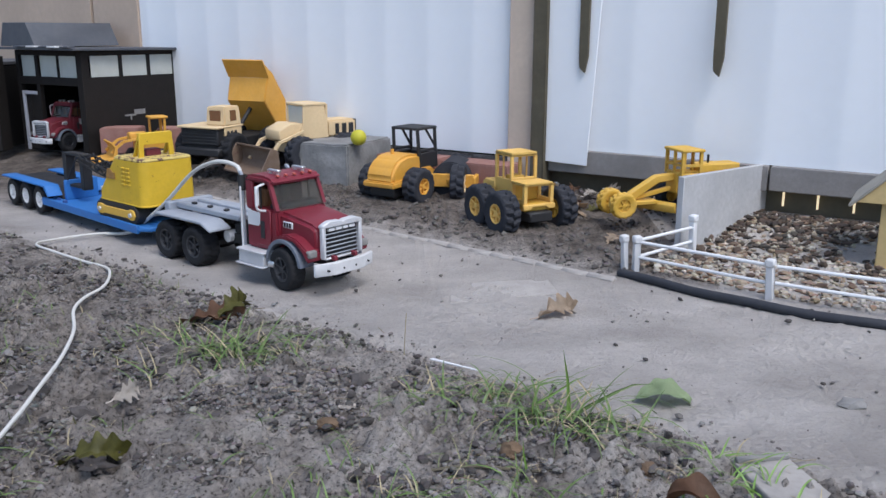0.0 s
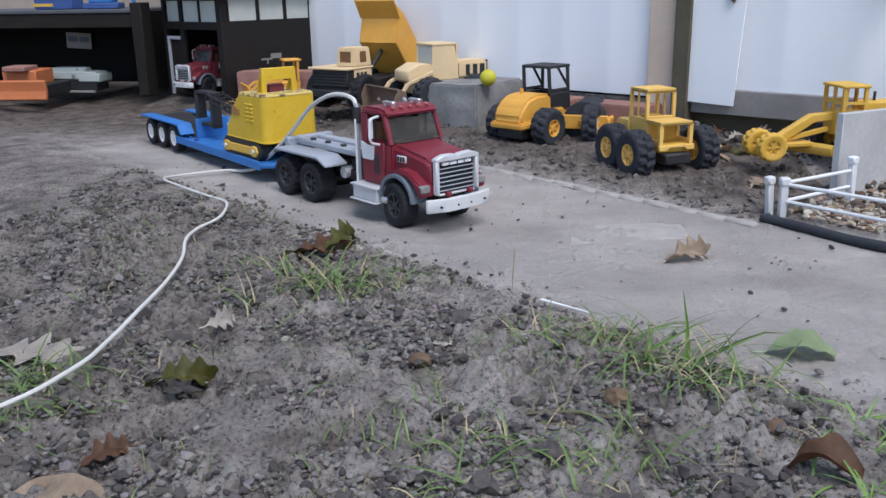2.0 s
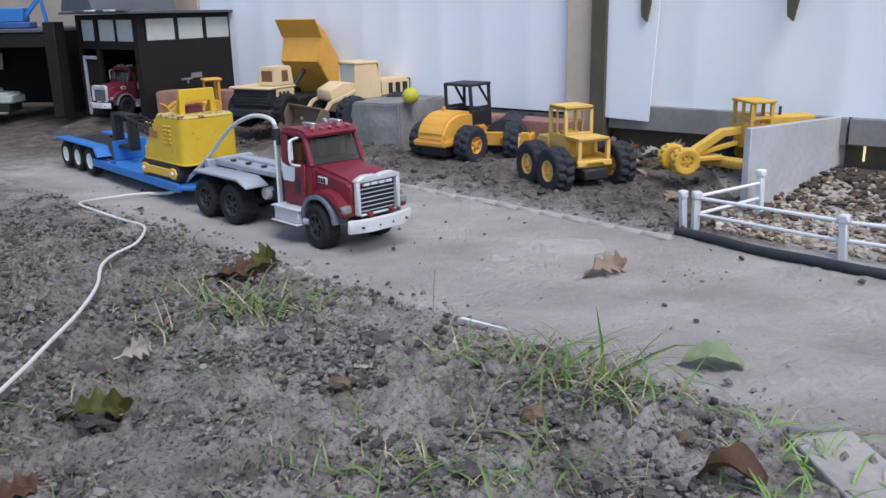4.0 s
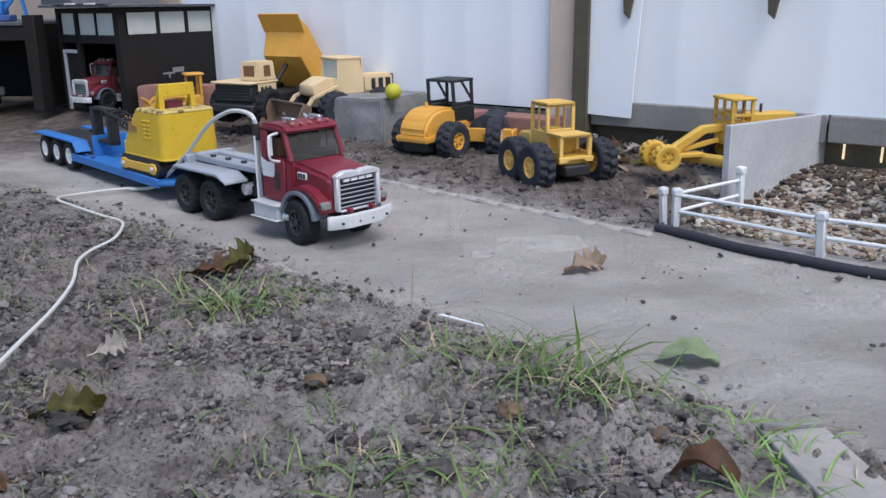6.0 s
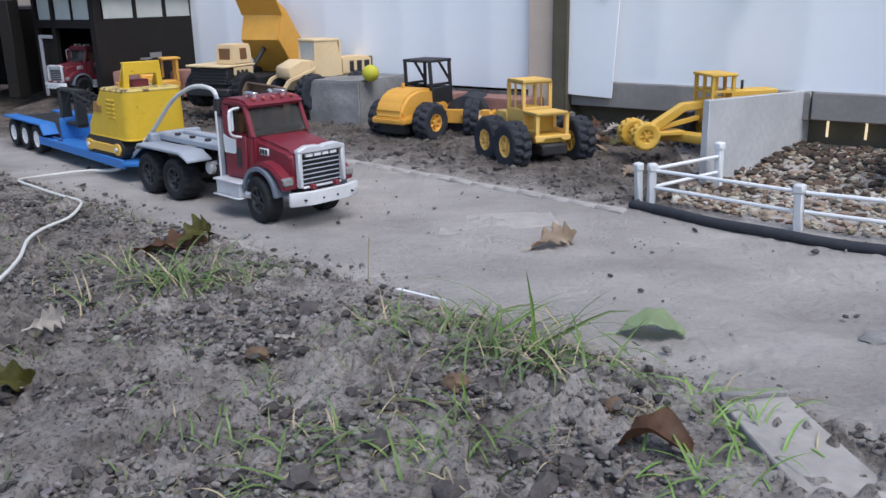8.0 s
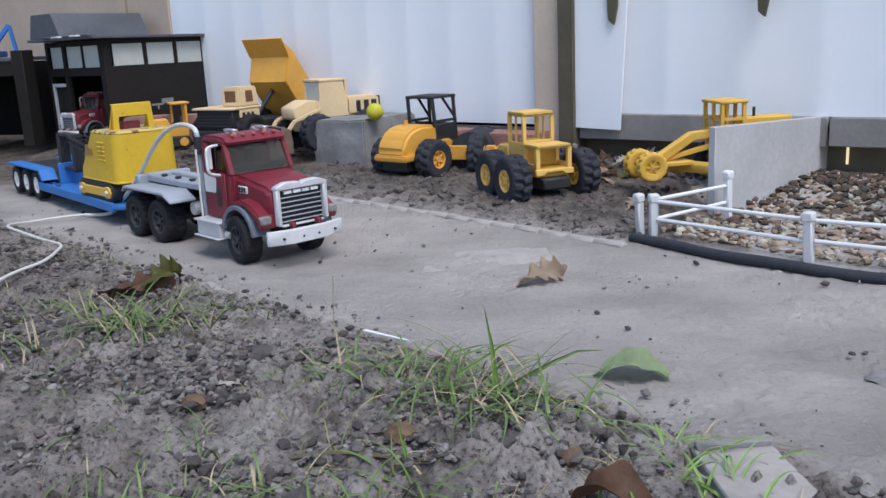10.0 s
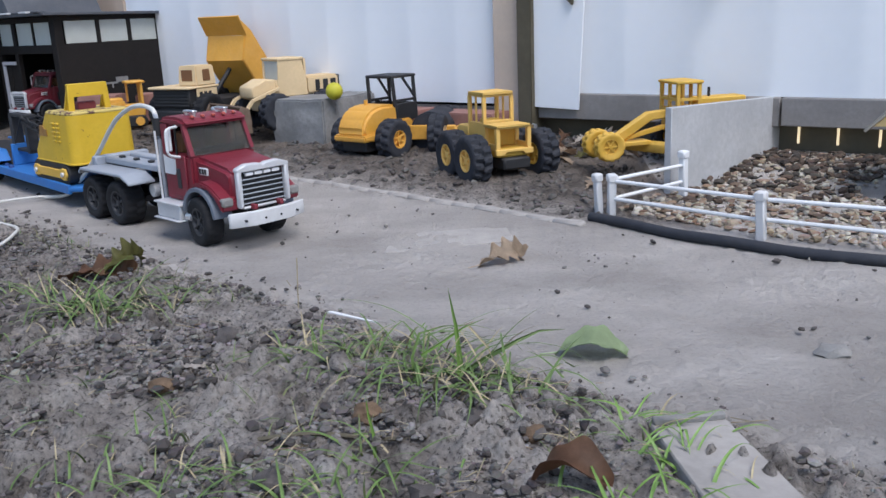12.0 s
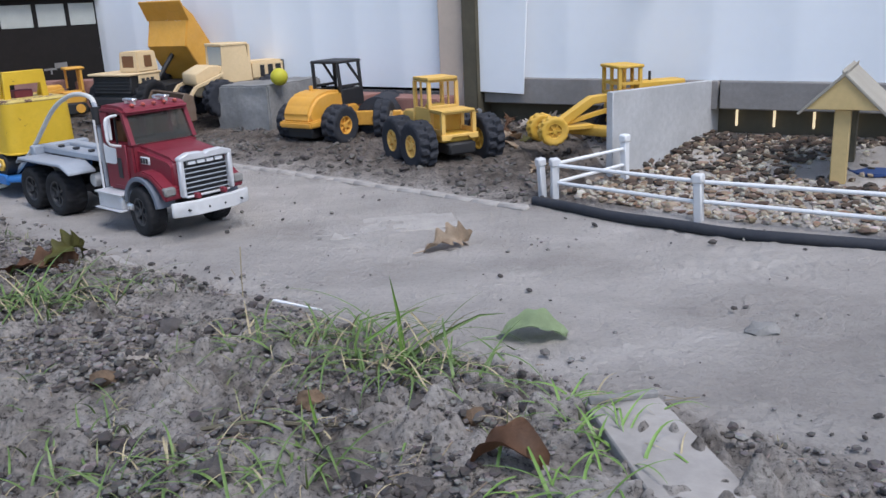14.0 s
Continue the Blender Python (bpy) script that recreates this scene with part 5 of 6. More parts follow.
well(pose(0.806, 1.410, 0.003, 0, 0, -30) @ Matrix.Diagonal((0.94, 0.94, 0.94, 1)))

# ---- toys round the shelter ----
bl = thing("toy_dozer_blade", BACK @ pose(-1.80, 2.73, 0.0, 0, 0, 5), "orange toy bulldozer with a wide blade by the shelter", "toy bulldozer")
part("blade", Shape().prism([(-0.008, 0.0), (-0.02, 0.004), (-0.012, 0.03), (-0.018, 0.062), (-0.006, 0.066), (0.0, 0.03)], -0.13, 0.13, "y", 0.001), ORANGE, bl, m=pose(0, 0, 0, 0, 0, 90))
part("push_arm", Shape().bar((-0.08, 0.01, 0.03), (-0.08, 0.14, 0.03), 0.012).bar((0.06, 0.01, 0.03), (0.06, 0.14, 0.03), 0.012), ORANGE, bl)
part("body", Shape().box(-0.07, 0.05, 0.08, 0.20, 0.03, 0.09, 0.004), ORANGE, bl)
part("engine_cover", Shape().box(-0.05, 0.03, 0.05, 0.14, 0.088, 0.105, 0.003), BRICK, bl)
for x in (-0.10, 0.06):
    part("track", Shape().prism([(0.05, 0.0), (0.22, 0.0), (0.235, 0.02), (0.22, 0.045), (0.05, 0.045), (0.035, 0.02)], x, x + 0.035, "x", 0.004), BLACK, bl)
wt = thing("toy_flat_truck", BACK @ pose(-1.72, 3.00, 0.0, 0, 0, -3), "pale grey-green flatbed toy under the shelter", "toy truck")
part("body", Shape().box(-0.105, 0.10, -0.04, 0.04, 0.045, 0.072, 0.003).box(0.03, 0.115, -0.042, 0.042, 0.036, 0.065, 0.004).box(-0.09, 0.02, -0.036, 0.036, 0.070, 0.084, 0.002), PALE_TOY, wt)
part("hatch", Shape().box(0.005, 0.02, -0.0415, -0.0395, 0.048, 0.062, 0.001), STONE, wt)
part("turret", Shape().box(-0.02, 0.05, -0.02, 0.02, 0.07, 0.085, 0.004), PALE_TOY, wt)
part("base", Shape().box(-0.09, 0.10, -0.038, 0.038, 0.006, 0.046, 0.003), BLACK, wt)
part("ledge", Shape().box(-0.095, 0.095, -0.055, -0.04, 0.0, 0.007, 0.001), STONE, wt)
# blue toy standing on the shelter's deck
bt = thing("toy_crane", BACK @ pose(-1.52, 2.93, 0.286, 0, 0, 10), "blue toy crane on top of the dark shelter", "toy crane")
part("cab", Shape().box(-0.06, 0.02, -0.03, 0.03, 0.02, 0.065, 0.003), BLUE, bt)
part("base", Shape().box(-0.08, 0.04, -0.035, 0.035, 0.0, 0.02, 0.003), BLUE_DARK, bt)
part("jib", Shape().bar((0.01, 0, 0.03), (0.07, 0, 0.10), 0.012).bar((0.07, 0, 0.10), (0.085, 0, -0.0), 0.010), BLUE, bt)
bt2 = thing("toy_crate", BACK @ pose(-1.72, 2.95, 0.286, 0, 0, -8), "blue and purple toy crates on top of the dark shelter", "toy crate")
part("crate", Shape().box(-0.08, 0.08, -0.03, 0.03, 0.0, 0.05, 0.003), BLUE_DARK, bt2)
part("lid", Shape().box(-0.05, 0.05, -0.025, 0.025, 0.05, 0.075, 0.003), mat("purple_plastic", (0.12, 0.06, 0.25), 0.5), bt2)
part("strip", Shape().box(-0.082, 0.0, -0.032, -0.0302, 0.01, 0.02, 0), YELLOW, bt2)


# ---- gravel, clods, litter ----
def scatter(name, n, where, size, material, label, category, flat=0.6, seed=1, sub=1, sink=0.3):
    """Many loose pieces in one mesh; where(rng) gives a plan place or None."""
    rng = random.Random(seed)
    base = bmesh.new()
    bmesh.ops.create_icosphere(base, subdivisions=sub, radius=1)
    bv = [v.co.copy() for v in base.verts]
    bf = [[v.index for v in f.verts] for f in base.faces]
    base.free()
    verts, faces = [], []
    while n > 0:
        p = where(rng)
        n -= 1
        if p is None:
            continue
        s = size(rng)
        rot = Euler((rng.uniform(0, 6), rng.uniform(0, 6), rng.uniform(0, 6))).to_matrix()
        sc = Vector((rng.uniform(0.7, 1.3), rng.uniform(0.6, 1.1), rng.uniform(0.5, 0.9)))
        off = Vector((rng.uniform(0, 50), rng.uniform(0, 50), 0))
        z = float(land(np.float64(p[0]), np.float64(p[1])))
        o = len(verts)
        for v in bv:
            w = v * (1 + 0.45 * noise.noise(v * 1.3 + off))
            w = rot @ Vector((w.x * sc.x, w.y * sc.y, w.z * sc.z))
            verts.append((p[0] + w.x * s, p[1] + w.y * s, z + s * flat * (w.z + 1 - 2 * sink)))
        faces += [[i + o for i in f] for f in bf]
    me = bpy.data.meshes.new(name)
    me.from_pydata(verts, [], faces)
    if sub > 1:
        me.shade_smooth()
    return tagged(link(name, me, material), label, category, kind="stuff")


def in_bed(r):
    x, y = r.uniform(0.38, 1.5), r.uniform(0.98, 1.98)
    front = 1.395 - 0.87 * (x - 0.377) if x < 0.553 else 1.232 - 0.62 * (x - 0.553)
    if y < front + 0.012 or y > WALL_A + WALL_B * x - 0.01:
        return None
    if x < 0.377 + (y - 1.385) * 0.72 + 0.012:
        return None
    if math.hypot((x - 0.93) / 0.17, (y - 1.45) / 0.10) < 1 and r.random() < 0.9:
        return None
    return x, y


def bed_back(r):
    p = in_bed(r)
    return p if p and (WALL_A + WALL_B * p[0] - p[1]) * 0.838 < 0.42 * r.random() ** 1.5 + 0.03 else None


def foreground(r):
    x, y = r.uniform(-0.75, 0.75), r.uniform(0.35, 1.75)
    d = 1.039 - 0.805 * x - y
    if abs(x - 0.365) < 0.045 and y < 0.725 and r.random() < 0.9:
        return None
    if 0.5 + 1.5 * noise.noise(Vector((x * 11, y * 11, 2))) < r.random() * 0.8:
        return None
    return (x, y) if d > 0.03 * r.random() or r.random() < (0.10 if d > -0.05 else 0.004) else None


def parking(r):
    x, y = r.uniform(-1.0, 0.75), r.uniform(1.35, 2.9)
    if y < 1.64 - 0.83 * x or y > WALL_A + WALL_B * x - 0.01 or x > 0.45 + (y - 1.5) * 0.65:
        return None
    return x, y


def lane(r):
    x, y = r.uniform(-1.3, 1.0), r.uniform(0.5, 2.3)
    if noise.noise(Vector((x * 7, y * 7, 8))) < 0.1 * r.random():
        return None
    return (x, y) if 1.039 - 0.805 * x < y < 1.627 - 0.83 * x or (x > 0.4 and y < 1.2 - 0.55 * (x - 0.55) and y > 1.03 - 0.8 * x) else None


scatter("gravel", 9000, in_bed, lambda r: r.uniform(0.0028, 0.0075), GRAVEL, "tan and cream pebbles filling the fenced bed", "gravel", 0.7, 3, 1)
scatter("soil_clods", 95000, foreground, lambda r: 0.0009 + 0.0034 * r.random() ** 3 + (0.004 * r.random() if r.random() < 0.012 else 0), CLOD, "crumbs and clods of grey soil", "soil", 0.6, 5, 1, 0.05)
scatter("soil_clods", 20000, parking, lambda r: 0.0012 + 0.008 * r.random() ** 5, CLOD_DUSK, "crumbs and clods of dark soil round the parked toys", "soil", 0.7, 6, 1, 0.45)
scatter("leaf_litter", 2200, in_bed, lambda r: r.uniform(0.004, 0.010), LITTER, "brown bits of leaf litter among the pebbles", "litter", 0.35, 9, 1, 0.0)
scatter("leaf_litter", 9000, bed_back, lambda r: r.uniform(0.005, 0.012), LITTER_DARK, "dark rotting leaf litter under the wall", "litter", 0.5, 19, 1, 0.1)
scatter("soil_clods", 38000, foreground, lambda r: 0.0011 + 0.0050 * r.random() ** 3.5, CLOD_DARK, "dark clods in the grey soil, also standing in for shaded crevices", "soil", 0.65, 15, 1, -0.1)
scatter("soil_clods", 4200, lane, lambda r: 0.0005 + 0.0028 * r.random() ** 6, CLOD, "crumbs of soil on the lane", "soil", 0.7, 7, 1)


def leaf_mesh(length, lobes, depth, curl, twist, seed, width=0.62):
    """A lobed leaf with a raised midrib, curled lengthwise and across, with real thickness."""
    rng = random.Random(seed)
    n, bmx = 40, bmesh.new()
    rows = []
    for i in range(n + 1):
        u = i / n
        env = math.sin(math.pi * min(1, u * 0.96 + 0.02)) ** 0.75
        w = width * 0.5 * length * env * (1 - depth * (0.5 + 0.5 * math.cos(2 * math.pi * lobes * u + 0.6)))
        row = []
        for k in range(-3, 4):
            v = k / 3
            x = (u - 0.5) * length + abs(v) * length * 0.05
            y = v * w
            z = curl * length * ((u - 0.5) ** 2 * -1.6) + abs(v) ** 1.5 * w * 0.6 * curl + twist * v * (u - 0.5) * length + 0.07 * length * noise.noise(Vector((u * 4, v * 1.6, seed * 3.3)))
            row.append(bmx.verts.new((x, y, z)))
        rows.append(row)
    for a, b in zip(rows, rows[1:]):
        for k in range(6):
            bmx.faces.new((a[k], a[k + 1], b[k + 1], b[k]))
    bmesh.ops.solidify(bmx, geom=list(bmx.faces), thickness=0.0004)
    s = Shape()
    s.bm.free()
    s.bm = bmx
    s.tube([(-0.46 * length, 0, -curl * length * 0.36), (-0.56 * length, 0, -curl * length * 0.40), (-0.70 * length, 0.02 * length, -curl * length * 0.45)], 0.0007, 5)
    return s


def leaf(x, y, z, yaw, length, material, label, lobes=4.5, depth=0.55, curl=0.3, twist=0.1, rx=0, ry=0, seed=1, width=0.62, name="fallen_leaf"):
    me = leaf_mesh(length, lobes, depth, curl, twist, seed, width)
    g = float(land(np.float64(x), np.float64(y)))
    return tagged(part(name, me, material, None, m=pose(x, y, g + z, rx, ry, yaw)), label, "leaf", "fallen leaves")


leaf(0.238, 1.160, 0.012, 35, 0.066, LEAF_TAN, "curled tan oak leaf lying on the lane", curl=0.55, twist=0.35, rx=34, seed=2)
leaf(0.304, 0.868, 0.013, -4, 0.060, LEAF_GREEN, "pale green leaf arched over the dirt", lobes=3.5, depth=0.22, curl=0.5, twist=0.05, rx=6, seed=3, width=0.72)
leaf(0.264, 0.636, 0.016, -12, 0.050, LEAF_BROWN, "shiny brown curled oak leaf", lobes=2, depth=0.3, curl=0.95, twist=0.3, ry=-8, seed=4, width=0.7)
leaf(-0.225, 1.093, 0.010, 25, 0.085, LEAF_BROWN, "dark brown crumpled oak leaf on the bank", curl=0.5, twist=0.35, rx=18, seed=5)
leaf(-0.195, 1.115, 0.022, 70, 0.06, LEAF_OLIVE, "olive brown crumpled leaf on the bank", curl=0.8, twist=0.35, rx=30, seed=15)
leaf(-0.022, 0.823, 0.004, 20, 0.032, LEAF_PALE, "small pale leaf flat on the dirt", seed=6)
leaf(-0.246, 0.853, 0.014, 75, 0.042, LEAF_PALE, "small bleached leaf standing on edge", rx=70, curl=0.4, seed=7)
leaf(-0.240, 0.738, 0.014, 25, 0.062, LEAF_OLIVE, "olive and brown oak leaf on a clod", rx=35, curl=0.7, twist=0.4, seed=8, width=0.5)
leaf(-0.425, 0.790, 0.010, 8, 0.105, LEAF_PALE, "large bleached oak leaf lying flat", depth=0.6, curl=0.15, seed=9, width=0.7)
leaf(-0.245, 0.625, 0.008, 40, 0.045, LEAF_BROWN, "dark brown curled leaf in the soil", rx=20, curl=0.7, seed=10)
leaf(-0.262, 0.570, 0.006, 10, 0.075, LEAF_TAN, "flat tan leaf on the soil", lobes=1.5, depth=0.2, curl=0.2, seed=11)
leaf(0.385, 1.545, 0.012, 60, 0.05, LEAF_TAN, "pinkish tan leaf on the soil by the grader", seed=12)
rl = random.Random(40)
for n in range(22):
    x = rl.uniform(0.33, 0.62)
    px, py = wall_at(x, rl.uniform(0.02, 0.2))
    leaf(px, py, rl.uniform(0.004, 0.02), rl.uniform(0, 360), rl.uniform(0.04, 0.085), rl.choice((LEAF_BROWN, LEAF_TAN, LEAF_BROWN, LEAF_OLIVE, LEAF_PALE)), "dry brown leaf heaped under the wall", curl=rl.uniform(0.2, 0.8), twist=rl.uniform(-0.3, 0.3), rx=rl.uniform(-30, 30), seed=50 + n)


# ---- grass ----
def blades(rng, n, height, spread, width, lean=0.7, segs=6):
    """Ribbons that rise, bend over and taper, each folded along its middle."""
    bmx = bmesh.new()
    for _ in range(n):
        a, h = rng.uniform(0, 2 * math.pi), height * rng.uniform(0.5, 1.25)
        x, y = rng.gauss(0, spread), rng.gauss(0, spread)
        w, b = width * rng.uniform(0.6, 1.2), a + rng.uniform(-0.7, 0.7)
        tilt, droop = rng.uniform(0.9, 1.45) - 0.22 * lean, lean * rng.uniform(0.35, 1.25)
        cx, cy, z, wind = x, y, 0.0, rng.uniform(-0.5, 0.5)
        rows = []
        for i in range(segs + 1):
            u = i / segs
            t = w * (1 - u ** 2.2) + 0.0001
            sx, sy = -math.sin(b), math.cos(b)
            rows.append([bmx.verts.new((cx - sx * t, cy - sy * t, z)), bmx.verts.new((cx, cy, z - t * 0.35)), bmx.verts.new((cx + sx * t, cy + sy * t, z))])
            e = tilt - droop * u ** 1.2
            d = h / segs
            cx, cy, z = cx + d * math.cos(e) * math.cos(a + wind * u), cy + d * math.cos(e) * math.sin(a + wind * u), max(0.003, z + d * math.sin(e))
        for p, q in zip(rows, rows[1:]):
            for k in range(2):
                bmx.faces.new((p[k], p[k + 1], q[k + 1], q[k]))
    s = Shape()
    s.bm.free()
    s.bm = bmx
    return s


def tuft(x, y, n, height, spread, width, material, label, seed, lean=0.7, dry=0):
    g = float(land(np.float64(x), np.float64(y)))
    k = thing("grass_tuft", pose(x, y, g - 0.003), label, "grass", "grass tufts")
    part("foliage", blades(random.Random(seed), n, height, spread, width, lean, 9), material, k)
    if dry:
        part("dry_foliage", blades(random.Random(seed + 90), dry, height * 0.6, spread * 1.3, width * 0.7, 1.5), GRASS_DRY, k, "dry straw-coloured blades")
    return k


TUFTS = [
    (0.190, 0.795, 60, 0.075, 0.026, 1.5, 24), (0.130, 0.850, 46, 0.060, 0.024, 1.8, 24), (0.075, 0.845, 30, 0.055, 0.018, 1.9, 16), (0.235, 0.775, 34, 0.060, 0.020, 1.8, 14),
    (-0.160, 0.960, 60, 0.070, 0.022, 1.5, 24), (-0.215, 0.985, 34, 0.055, 0.020, 1.7, 18), (-0.120, 0.985, 18, 0.045, 0.020, 1.6, 24), (-0.235, 0.915, 12, 0.055, 0.012, 1.4, 8),
    (-0.380, 0.740, 90, 0.050, 0.026, 1.3, 16), (-0.405, 0.665, 60, 0.045, 0.028, 1.6, 20), (-0.335, 0.700, 30, 0.040, 0.022, 1.5, 10),
    (0.320, 0.700, 30, 0.040, 0.018, 1.3, 8), (0.335, 0.655, 26, 0.040, 0.018, 1.3, 6), (0.300, 0.600, 24, 0.040, 0.018, 1.3, 6),
    (0.090, 0.655, 34, 0.045, 0.026, 1.7, 12), (0.030, 0.640, 34, 0.045, 0.026, 1.7, 10), (0.150, 0.650, 26, 0.040, 0.024, 1.6, 10),
]
for n, (x, y, k, h, spread, lean, dry) in enumerate(TUFTS):
    tuft(x, y, int(k * 0.75), h * 1.3, spread * 0.9, 0.0011, GRASS_BRIGHT if n in (11, 12, 13) else GRASS, "green grass tuft bent over the dirt with some dry blades", n + 1, lean + 0.5, dry)
for n, (x, y) in enumerate(((-0.12, 0.78), (-0.25, 0.80), (0.0, 0.73), (-0.05, 0.68), (-0.42, 0.98), (-0.50, 1.15), (0.75, 1.065), (-0.30, 1.02))):
    tuft(x, y, 16, 0.034, 0.024, 0.0008, GRASS, "thin sparse half-dry grass in the soil", n + 31, 1.5, 16)
hero = thing("tall_grass", pose(0.197, 0.805, 0.006), "tall bright green grass blade", "grass", "grass tufts")


def ribbon(pts, w):
    """One grass blade along a line of points, folded along its middle and drawn out to a tip."""
    sh, n = Shape(), len(pts) - 1
    rows = []
    for i, p in enumerate(pts):
        p = Vector(p)
        d = (Vector(pts[min(i + 1, n)]) - Vector(pts[max(i - 1, 0)])).normalized()
        side = d.cross(Vector((0.25, -0.95, 0.2))).normalized() * w * (1 - (i / n) ** 2) + Vector((0.0001, 0, 0))
        rows.append([sh.bm.verts.new(p - side), sh.bm.verts.new(p + Vector((0, w * 0.4, 0))), sh.bm.verts.new(p + side)])
    for a, b in zip(rows, rows[1:]):
        for k in range(2):
            sh.bm.faces.new((a[k], a[k + 1], b[k + 1], b[k]))
    return sh


part("blade", ribbon([(0, 0, -0.006), (0.0, 0, 0.02), (-0.002, 0, 0.046), (-0.007, 0.002, 0.076)], 0.0024), GRASS_BRIGHT, hero)
part("side_blade", ribbon([(0.001, 0, 0.006), (0.022, 0, 0.020), (0.045, 0, 0.033), (0.062, 0.002, 0.040), (0.082, 0.004, 0.040)], 0.0020), GRASS, hero)
part("side_blade", ribbon([(-0.034, -0.01, 0.0), (-0.036, -0.008, 0.024), (-0.030, -0.004, 0.042), (-0.012, 0.0, 0.046), (0.002, 0.002, 0.046)], 0.0012), GRASS, hero)
part("side_blade", ribbon([(-0.030, 0, 0.022), (-0.014, 0, 0.032), (0.004, 0.002, 0.044), (0.020, 0.004, 0.050)], 0.0012), GRASS_BRIGHT, hero)
part("side_blade", ribbon([(-0.033, -0.012, 0.020), (-0.030, -0.022, 0.002), (-0.012, -0.05, -0.002)], 0.0016), GRASS, hero)
part("side_blade", ribbon([(0.0, -0.004, 0.008), (0.014, -0.03, 0.004), (0.030, -0.055, 0.002), (0.040, -0.07, 0.0)], 0.0017), GRASS, hero)
part("side_blade", ribbon([(0.008, 0.004, 0.044), (0.022, 0.0, 0.028), (0.034, -0.006, 0.0)], 0.0010), GRASS_DRY, hero, "dry straw-coloured blade")
part("side_blade", ribbon([(0.0, -0.002, 0.006), (0.03, -0.012, 0.010), (0.065, -0.018, 0.006), (0.085, -0.02, 0.004)], 0.0013), GRASS, hero)
upright = thing("lone_grass", pose(0.144, 0.690, 0.0), "single upright yellow-green grass blade by the walnut", "grass", "grass tufts")
part("blade", ribbon([(0, 0, -0.004), (0.001, 0, 0.018), (-0.002, 0, 0.034), (-0.003, 0, 0.048)], 0.0012), GRASS_BRIGHT, upright)


def grass_where(r):
    x, y = r.uniform(-0.8, 0.6), r.uniform(0.4, 1.7)
    d = 1.039 - 0.805 * x - y
    if d < 0.01 or noise.noise(Vector((x * 6, y * 6, 4))) < 0.05:
        return None
    return x, y


rg = random.Random(77)
field = bmesh.new()
for _ in range(4200):
    p = grass_where(rg)
    if p:
        s = blades(rg, 1, rg.uniform(0.008, 0.026), 0.001, 0.0006, rg.uniform(0.4, 1.8), 4)
        z = float(land(np.float64(p[0]), np.float64(p[1])))
        bmesh.ops.translate(s.bm, verts=s.bm.verts, vec=(p[0], p[1], z))
        tmp = bpy.data.meshes.new("tmp")
        s.bm.to_mesh(tmp)
        s.bm.free()
        field.from_mesh(tmp)
        bpy.data.meshes.remove(tmp)
fm = bpy.data.meshes.new("sparse_grass")
field.to_mesh(fm)
field.free()
tagged(link("sparse_grass", fm, MIXED_GRASS), "sparse short grass blades in the dirt", "grass", kind="stuff")

straw = bmesh.new()
for _ in range(2600):
    p = foreground(rg)
    if p:
        z = float(land(np.float64(p[0]), np.float64(p[1]))) + 0.003
        a, l = rg.uniform(0, 6.28), rg.uniform(0.006, 0.03)
        q = Matrix.Translation((p[0], p[1], z)) @ Euler((0, rg.uniform(-0.15, 0.15), a)).to_matrix().to_4x4() @ Matrix.Diagonal((l, 0.0006, 0.0005, 1))
        bmesh.ops.create_cube(straw, size=1, matrix=q)
sm = bpy.data.meshes.new("straw")
straw.to_mesh(sm)
straw.free()
tagged(link("straw", sm, STRAW), "bits of straw and dry stems on the dirt", "straw", kind="stuff")

# ---- single small things ----
tagged(part("walnut", Shape().ball((0, 0, 0), 0.009, (1.1, 1, 0.9), 3, 0.4, 2), NUT, None, m=pose(0.135, 0.730, 0.016)), "brown walnut in its husk on the dirt", "nut")
tagged(part("walnut", Shape().ball((0, 0, 0), 0.008, (1, 1.1, 0.9), 3, 0.25, 4), NUT, None, m=pose(0.250, 0.700, 0.013)), "brown walnut among the grass", "nut")
tagged(part("bark_chip", Shape().ball((0, 0, 0), 0.0075, (1.6, 0.8, 0.8), 2, 0.5, 5), NUT, None, m=pose(-0.035, 0.79, 0.013)), "reddish brown chip of bark", "chip")
tagged(part("stone", Shape().ball((0, 0, 0), 0.010, (1.6, 1, 0.7), 2, 0.5, 6), STONE, None, m=pose(0.50, 0.858, 0.003)), "dark slate-coloured stone on the lane", "stone")
tagged(part("stone", Shape().ball((0, 0, 0), 0.009, (1.4, 1, 0.8), 2, 0.5, 7), STONE, None, m=pose(0.235, 0.675, 0.004)), "grey stone in the dirt", "stone")
tagged(part("soil_lump", Shape().ball((0, 0, 0), 0.010, (1.3, 1, 0.7), 3, 1.3, 8), mat("dark_damp_soil", (0.055, 0.046, 0.042), 0.9, vary=0.4, scale=70, bump=0.8), None, m=pose(-0.235, 0.725, 0.004)), "dark lump of soil under the leaf", "soil")
pk = Shape()
pk.prism([(-0.026, 0.0), (0.026, 0.0), (0.031, -0.20), (-0.026, -0.20)], -0.006, 0.006, "z", 0.0012)
tagged(part("grey_plank", pk, mat("dusty_grey_plank", (0.30, 0.278, 0.258), 0.9, vary=0.25, dust=0.7, dust_col=(0.40, 0.368, 0.342), scale=14, bump=0.3), None, m=pose(0.350, 0.716, 0.011, 0, 0, 9)), "dusty grey plank end sunk in the dirt", "plank")
part_end = Shape()
part_end.box(-0.024, 0.025, -0.006, 0.0, 0.0, 0.005, 0.001)
tagged(part("plank_lip", part_end, STONE, None, m=pose(0.3505, 0.713, 0.0165, 0, 0, 9)), "grey strip across the end of the plank", "strip")
st = Shape()
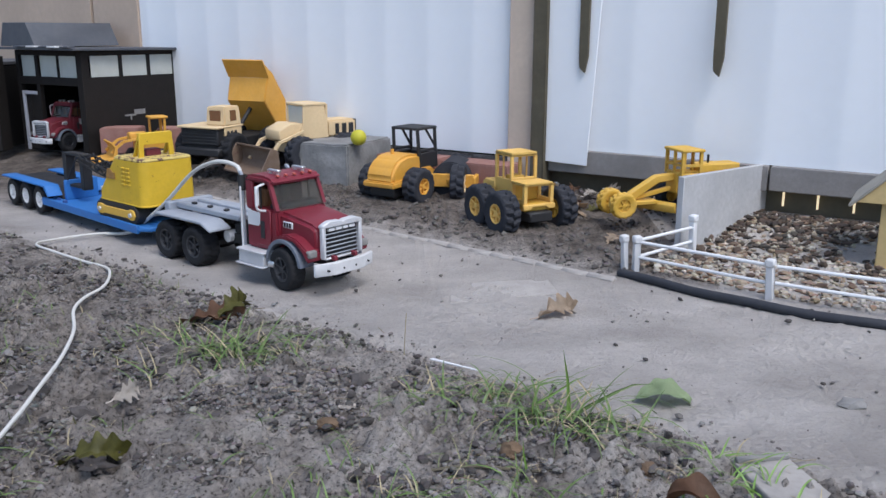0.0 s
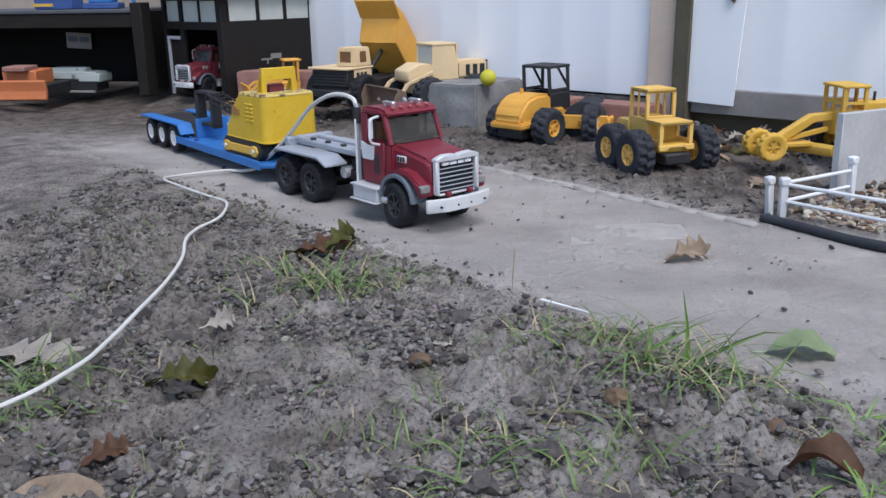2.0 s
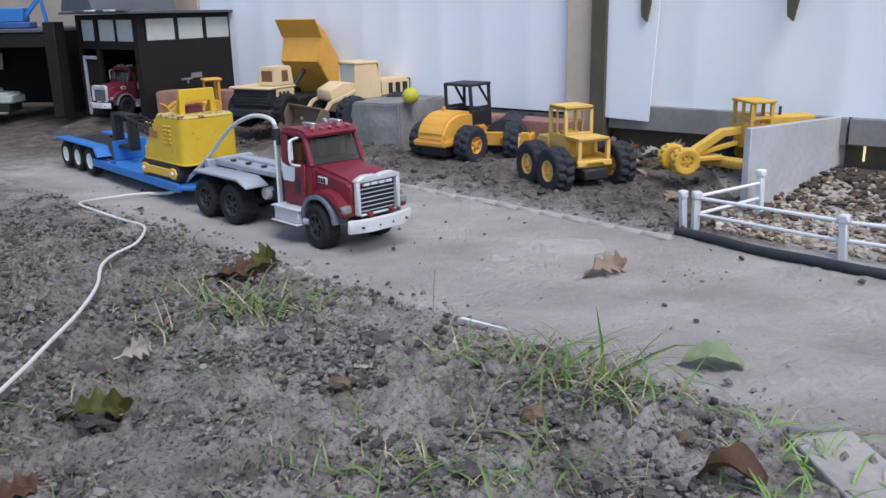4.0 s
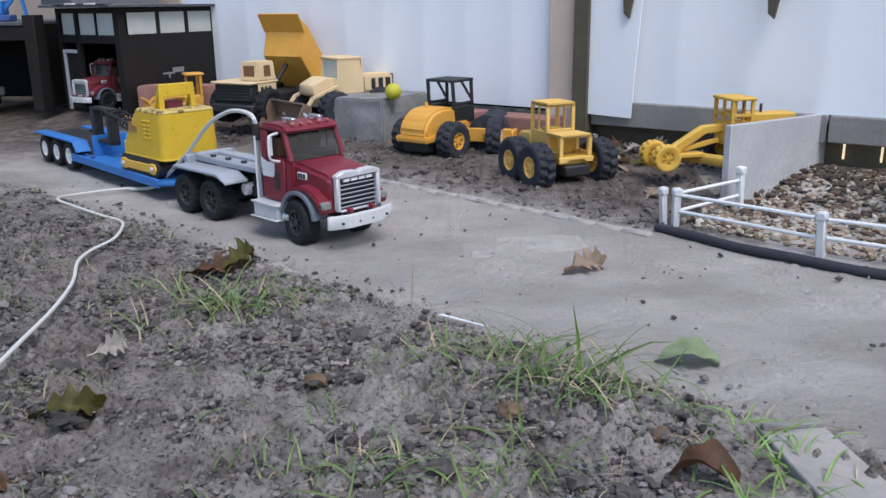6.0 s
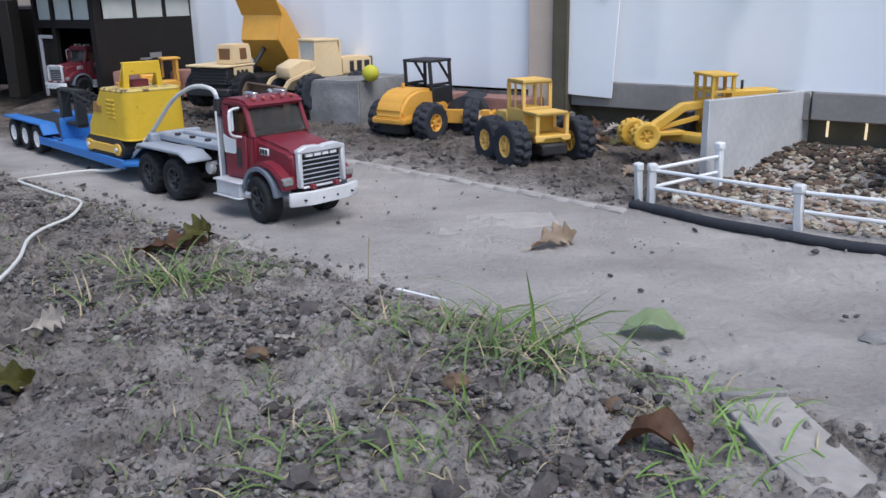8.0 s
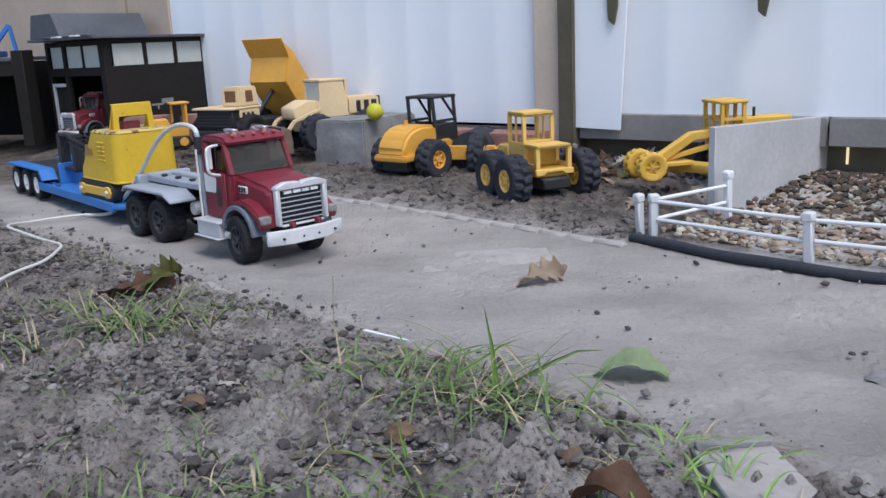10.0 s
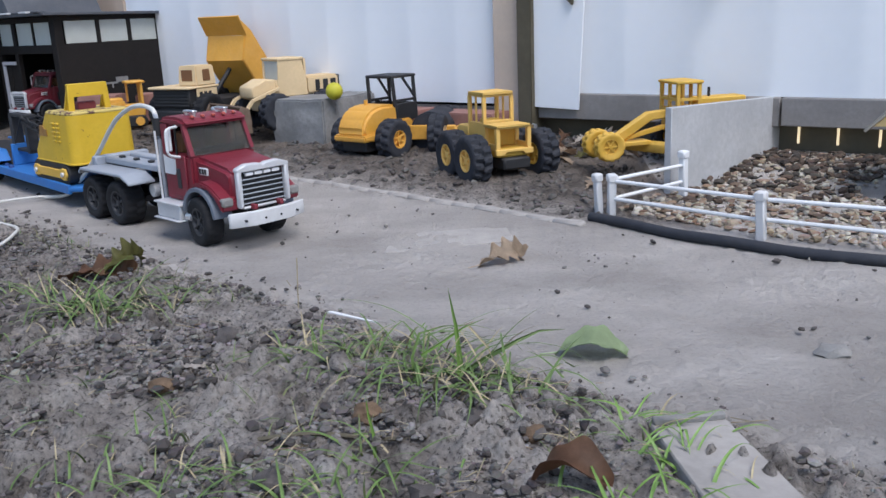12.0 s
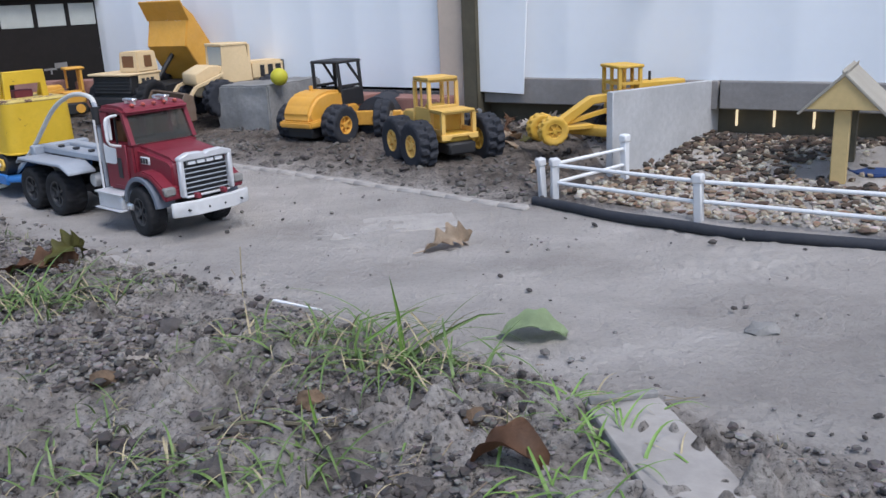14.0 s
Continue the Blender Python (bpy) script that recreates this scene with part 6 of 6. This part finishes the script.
st.prism([(-0.030, -0.0025), (0.034, -0.0012), (0.034, 0.0008), (-0.028, 0.0035)], 0.0, 0.002, "z", 0.0003)
tagged(part("white_splinter", st, WHITE, None, m=pose(0.086, 0.960, 0.006, 0, 0, -33) @ Matrix.Diagonal((1.0, 0.8, 0.7, 1))), "white splinter lying at the lane edge", "splinter")
# thin flat piece added to show a pale dusty patch of the lane edge
ch = Shape()
ch.prism([(-0.035, -0.006), (0.03, -0.010), (0.04, 0.0), (-0.02, 0.010)], 0.0, 0.002, "z", 0.0005)
tagged(part("dust_patch", ch, LANE_EDGE, None, m=pose(-0.155, 1.152, 0.002, 0, 0, -41)), "pale dusty patch flush with the lane edge", "chip")
pad = Shape()
pad.prism([(-0.085, -0.04), (0.085, -0.035), (0.095, 0.045), (-0.06, 0.05)], -0.004, 0.004, "z", 0.001)
tagged(part("flat_slab", pad, LANE_EDGE, None, m=pose(0.160, 1.275, -0.0044, 0, 0, 14)), "dusty flat slab flush with the lane", "slab")
tw = Shape()
tw.tube([(0.06, 0.70, 0.012), (0.10, 0.705, 0.014), (0.15, 0.70, 0.012), (0.20, 0.705, 0.011), (0.26, 0.70, 0.010)], 0.0016, 6)
tagged(part("twig", tw, POST_DARK), "thin dark twig on the dirt", "twig")
stem = Shape()
stem.tube([(0.03, 0.985, 0.006), (0.031, 0.985, 0.03), (0.033, 0.984, 0.06)], 0.0006, 5)
tagged(part("dry_stem", stem, GRASS_DRY), "thin dry stem standing at the lane edge", "stem")
rk = random.Random(5)
LUMP = mat("damp_soil_lump", (0.10, 0.086, 0.079), 0.9, vary=0.35, scale=60, bump=0.8)
for n in range(26):
    x, y = rk.uniform(-0.45, 0.25), rk.uniform(0.58, 1.0)
    if 1.039 - 0.805 * x - y < 0.05:
        continue
    g = float(land(np.float64(x), np.float64(y)))
    r = rk.uniform(0.005, 0.011)
    tagged(part("soil_lump", Shape().ball((0, 0, 0), r, (rk.uniform(1, 1.6), 1, 0.75), 2, 0.8, n + 20), LUMP, None, m=pose(x, y, g + r * 0.3, 0, 0, rk.uniform(0, 360))), "dark damp lump of crumbly soil", "soil", "lumps of soil")
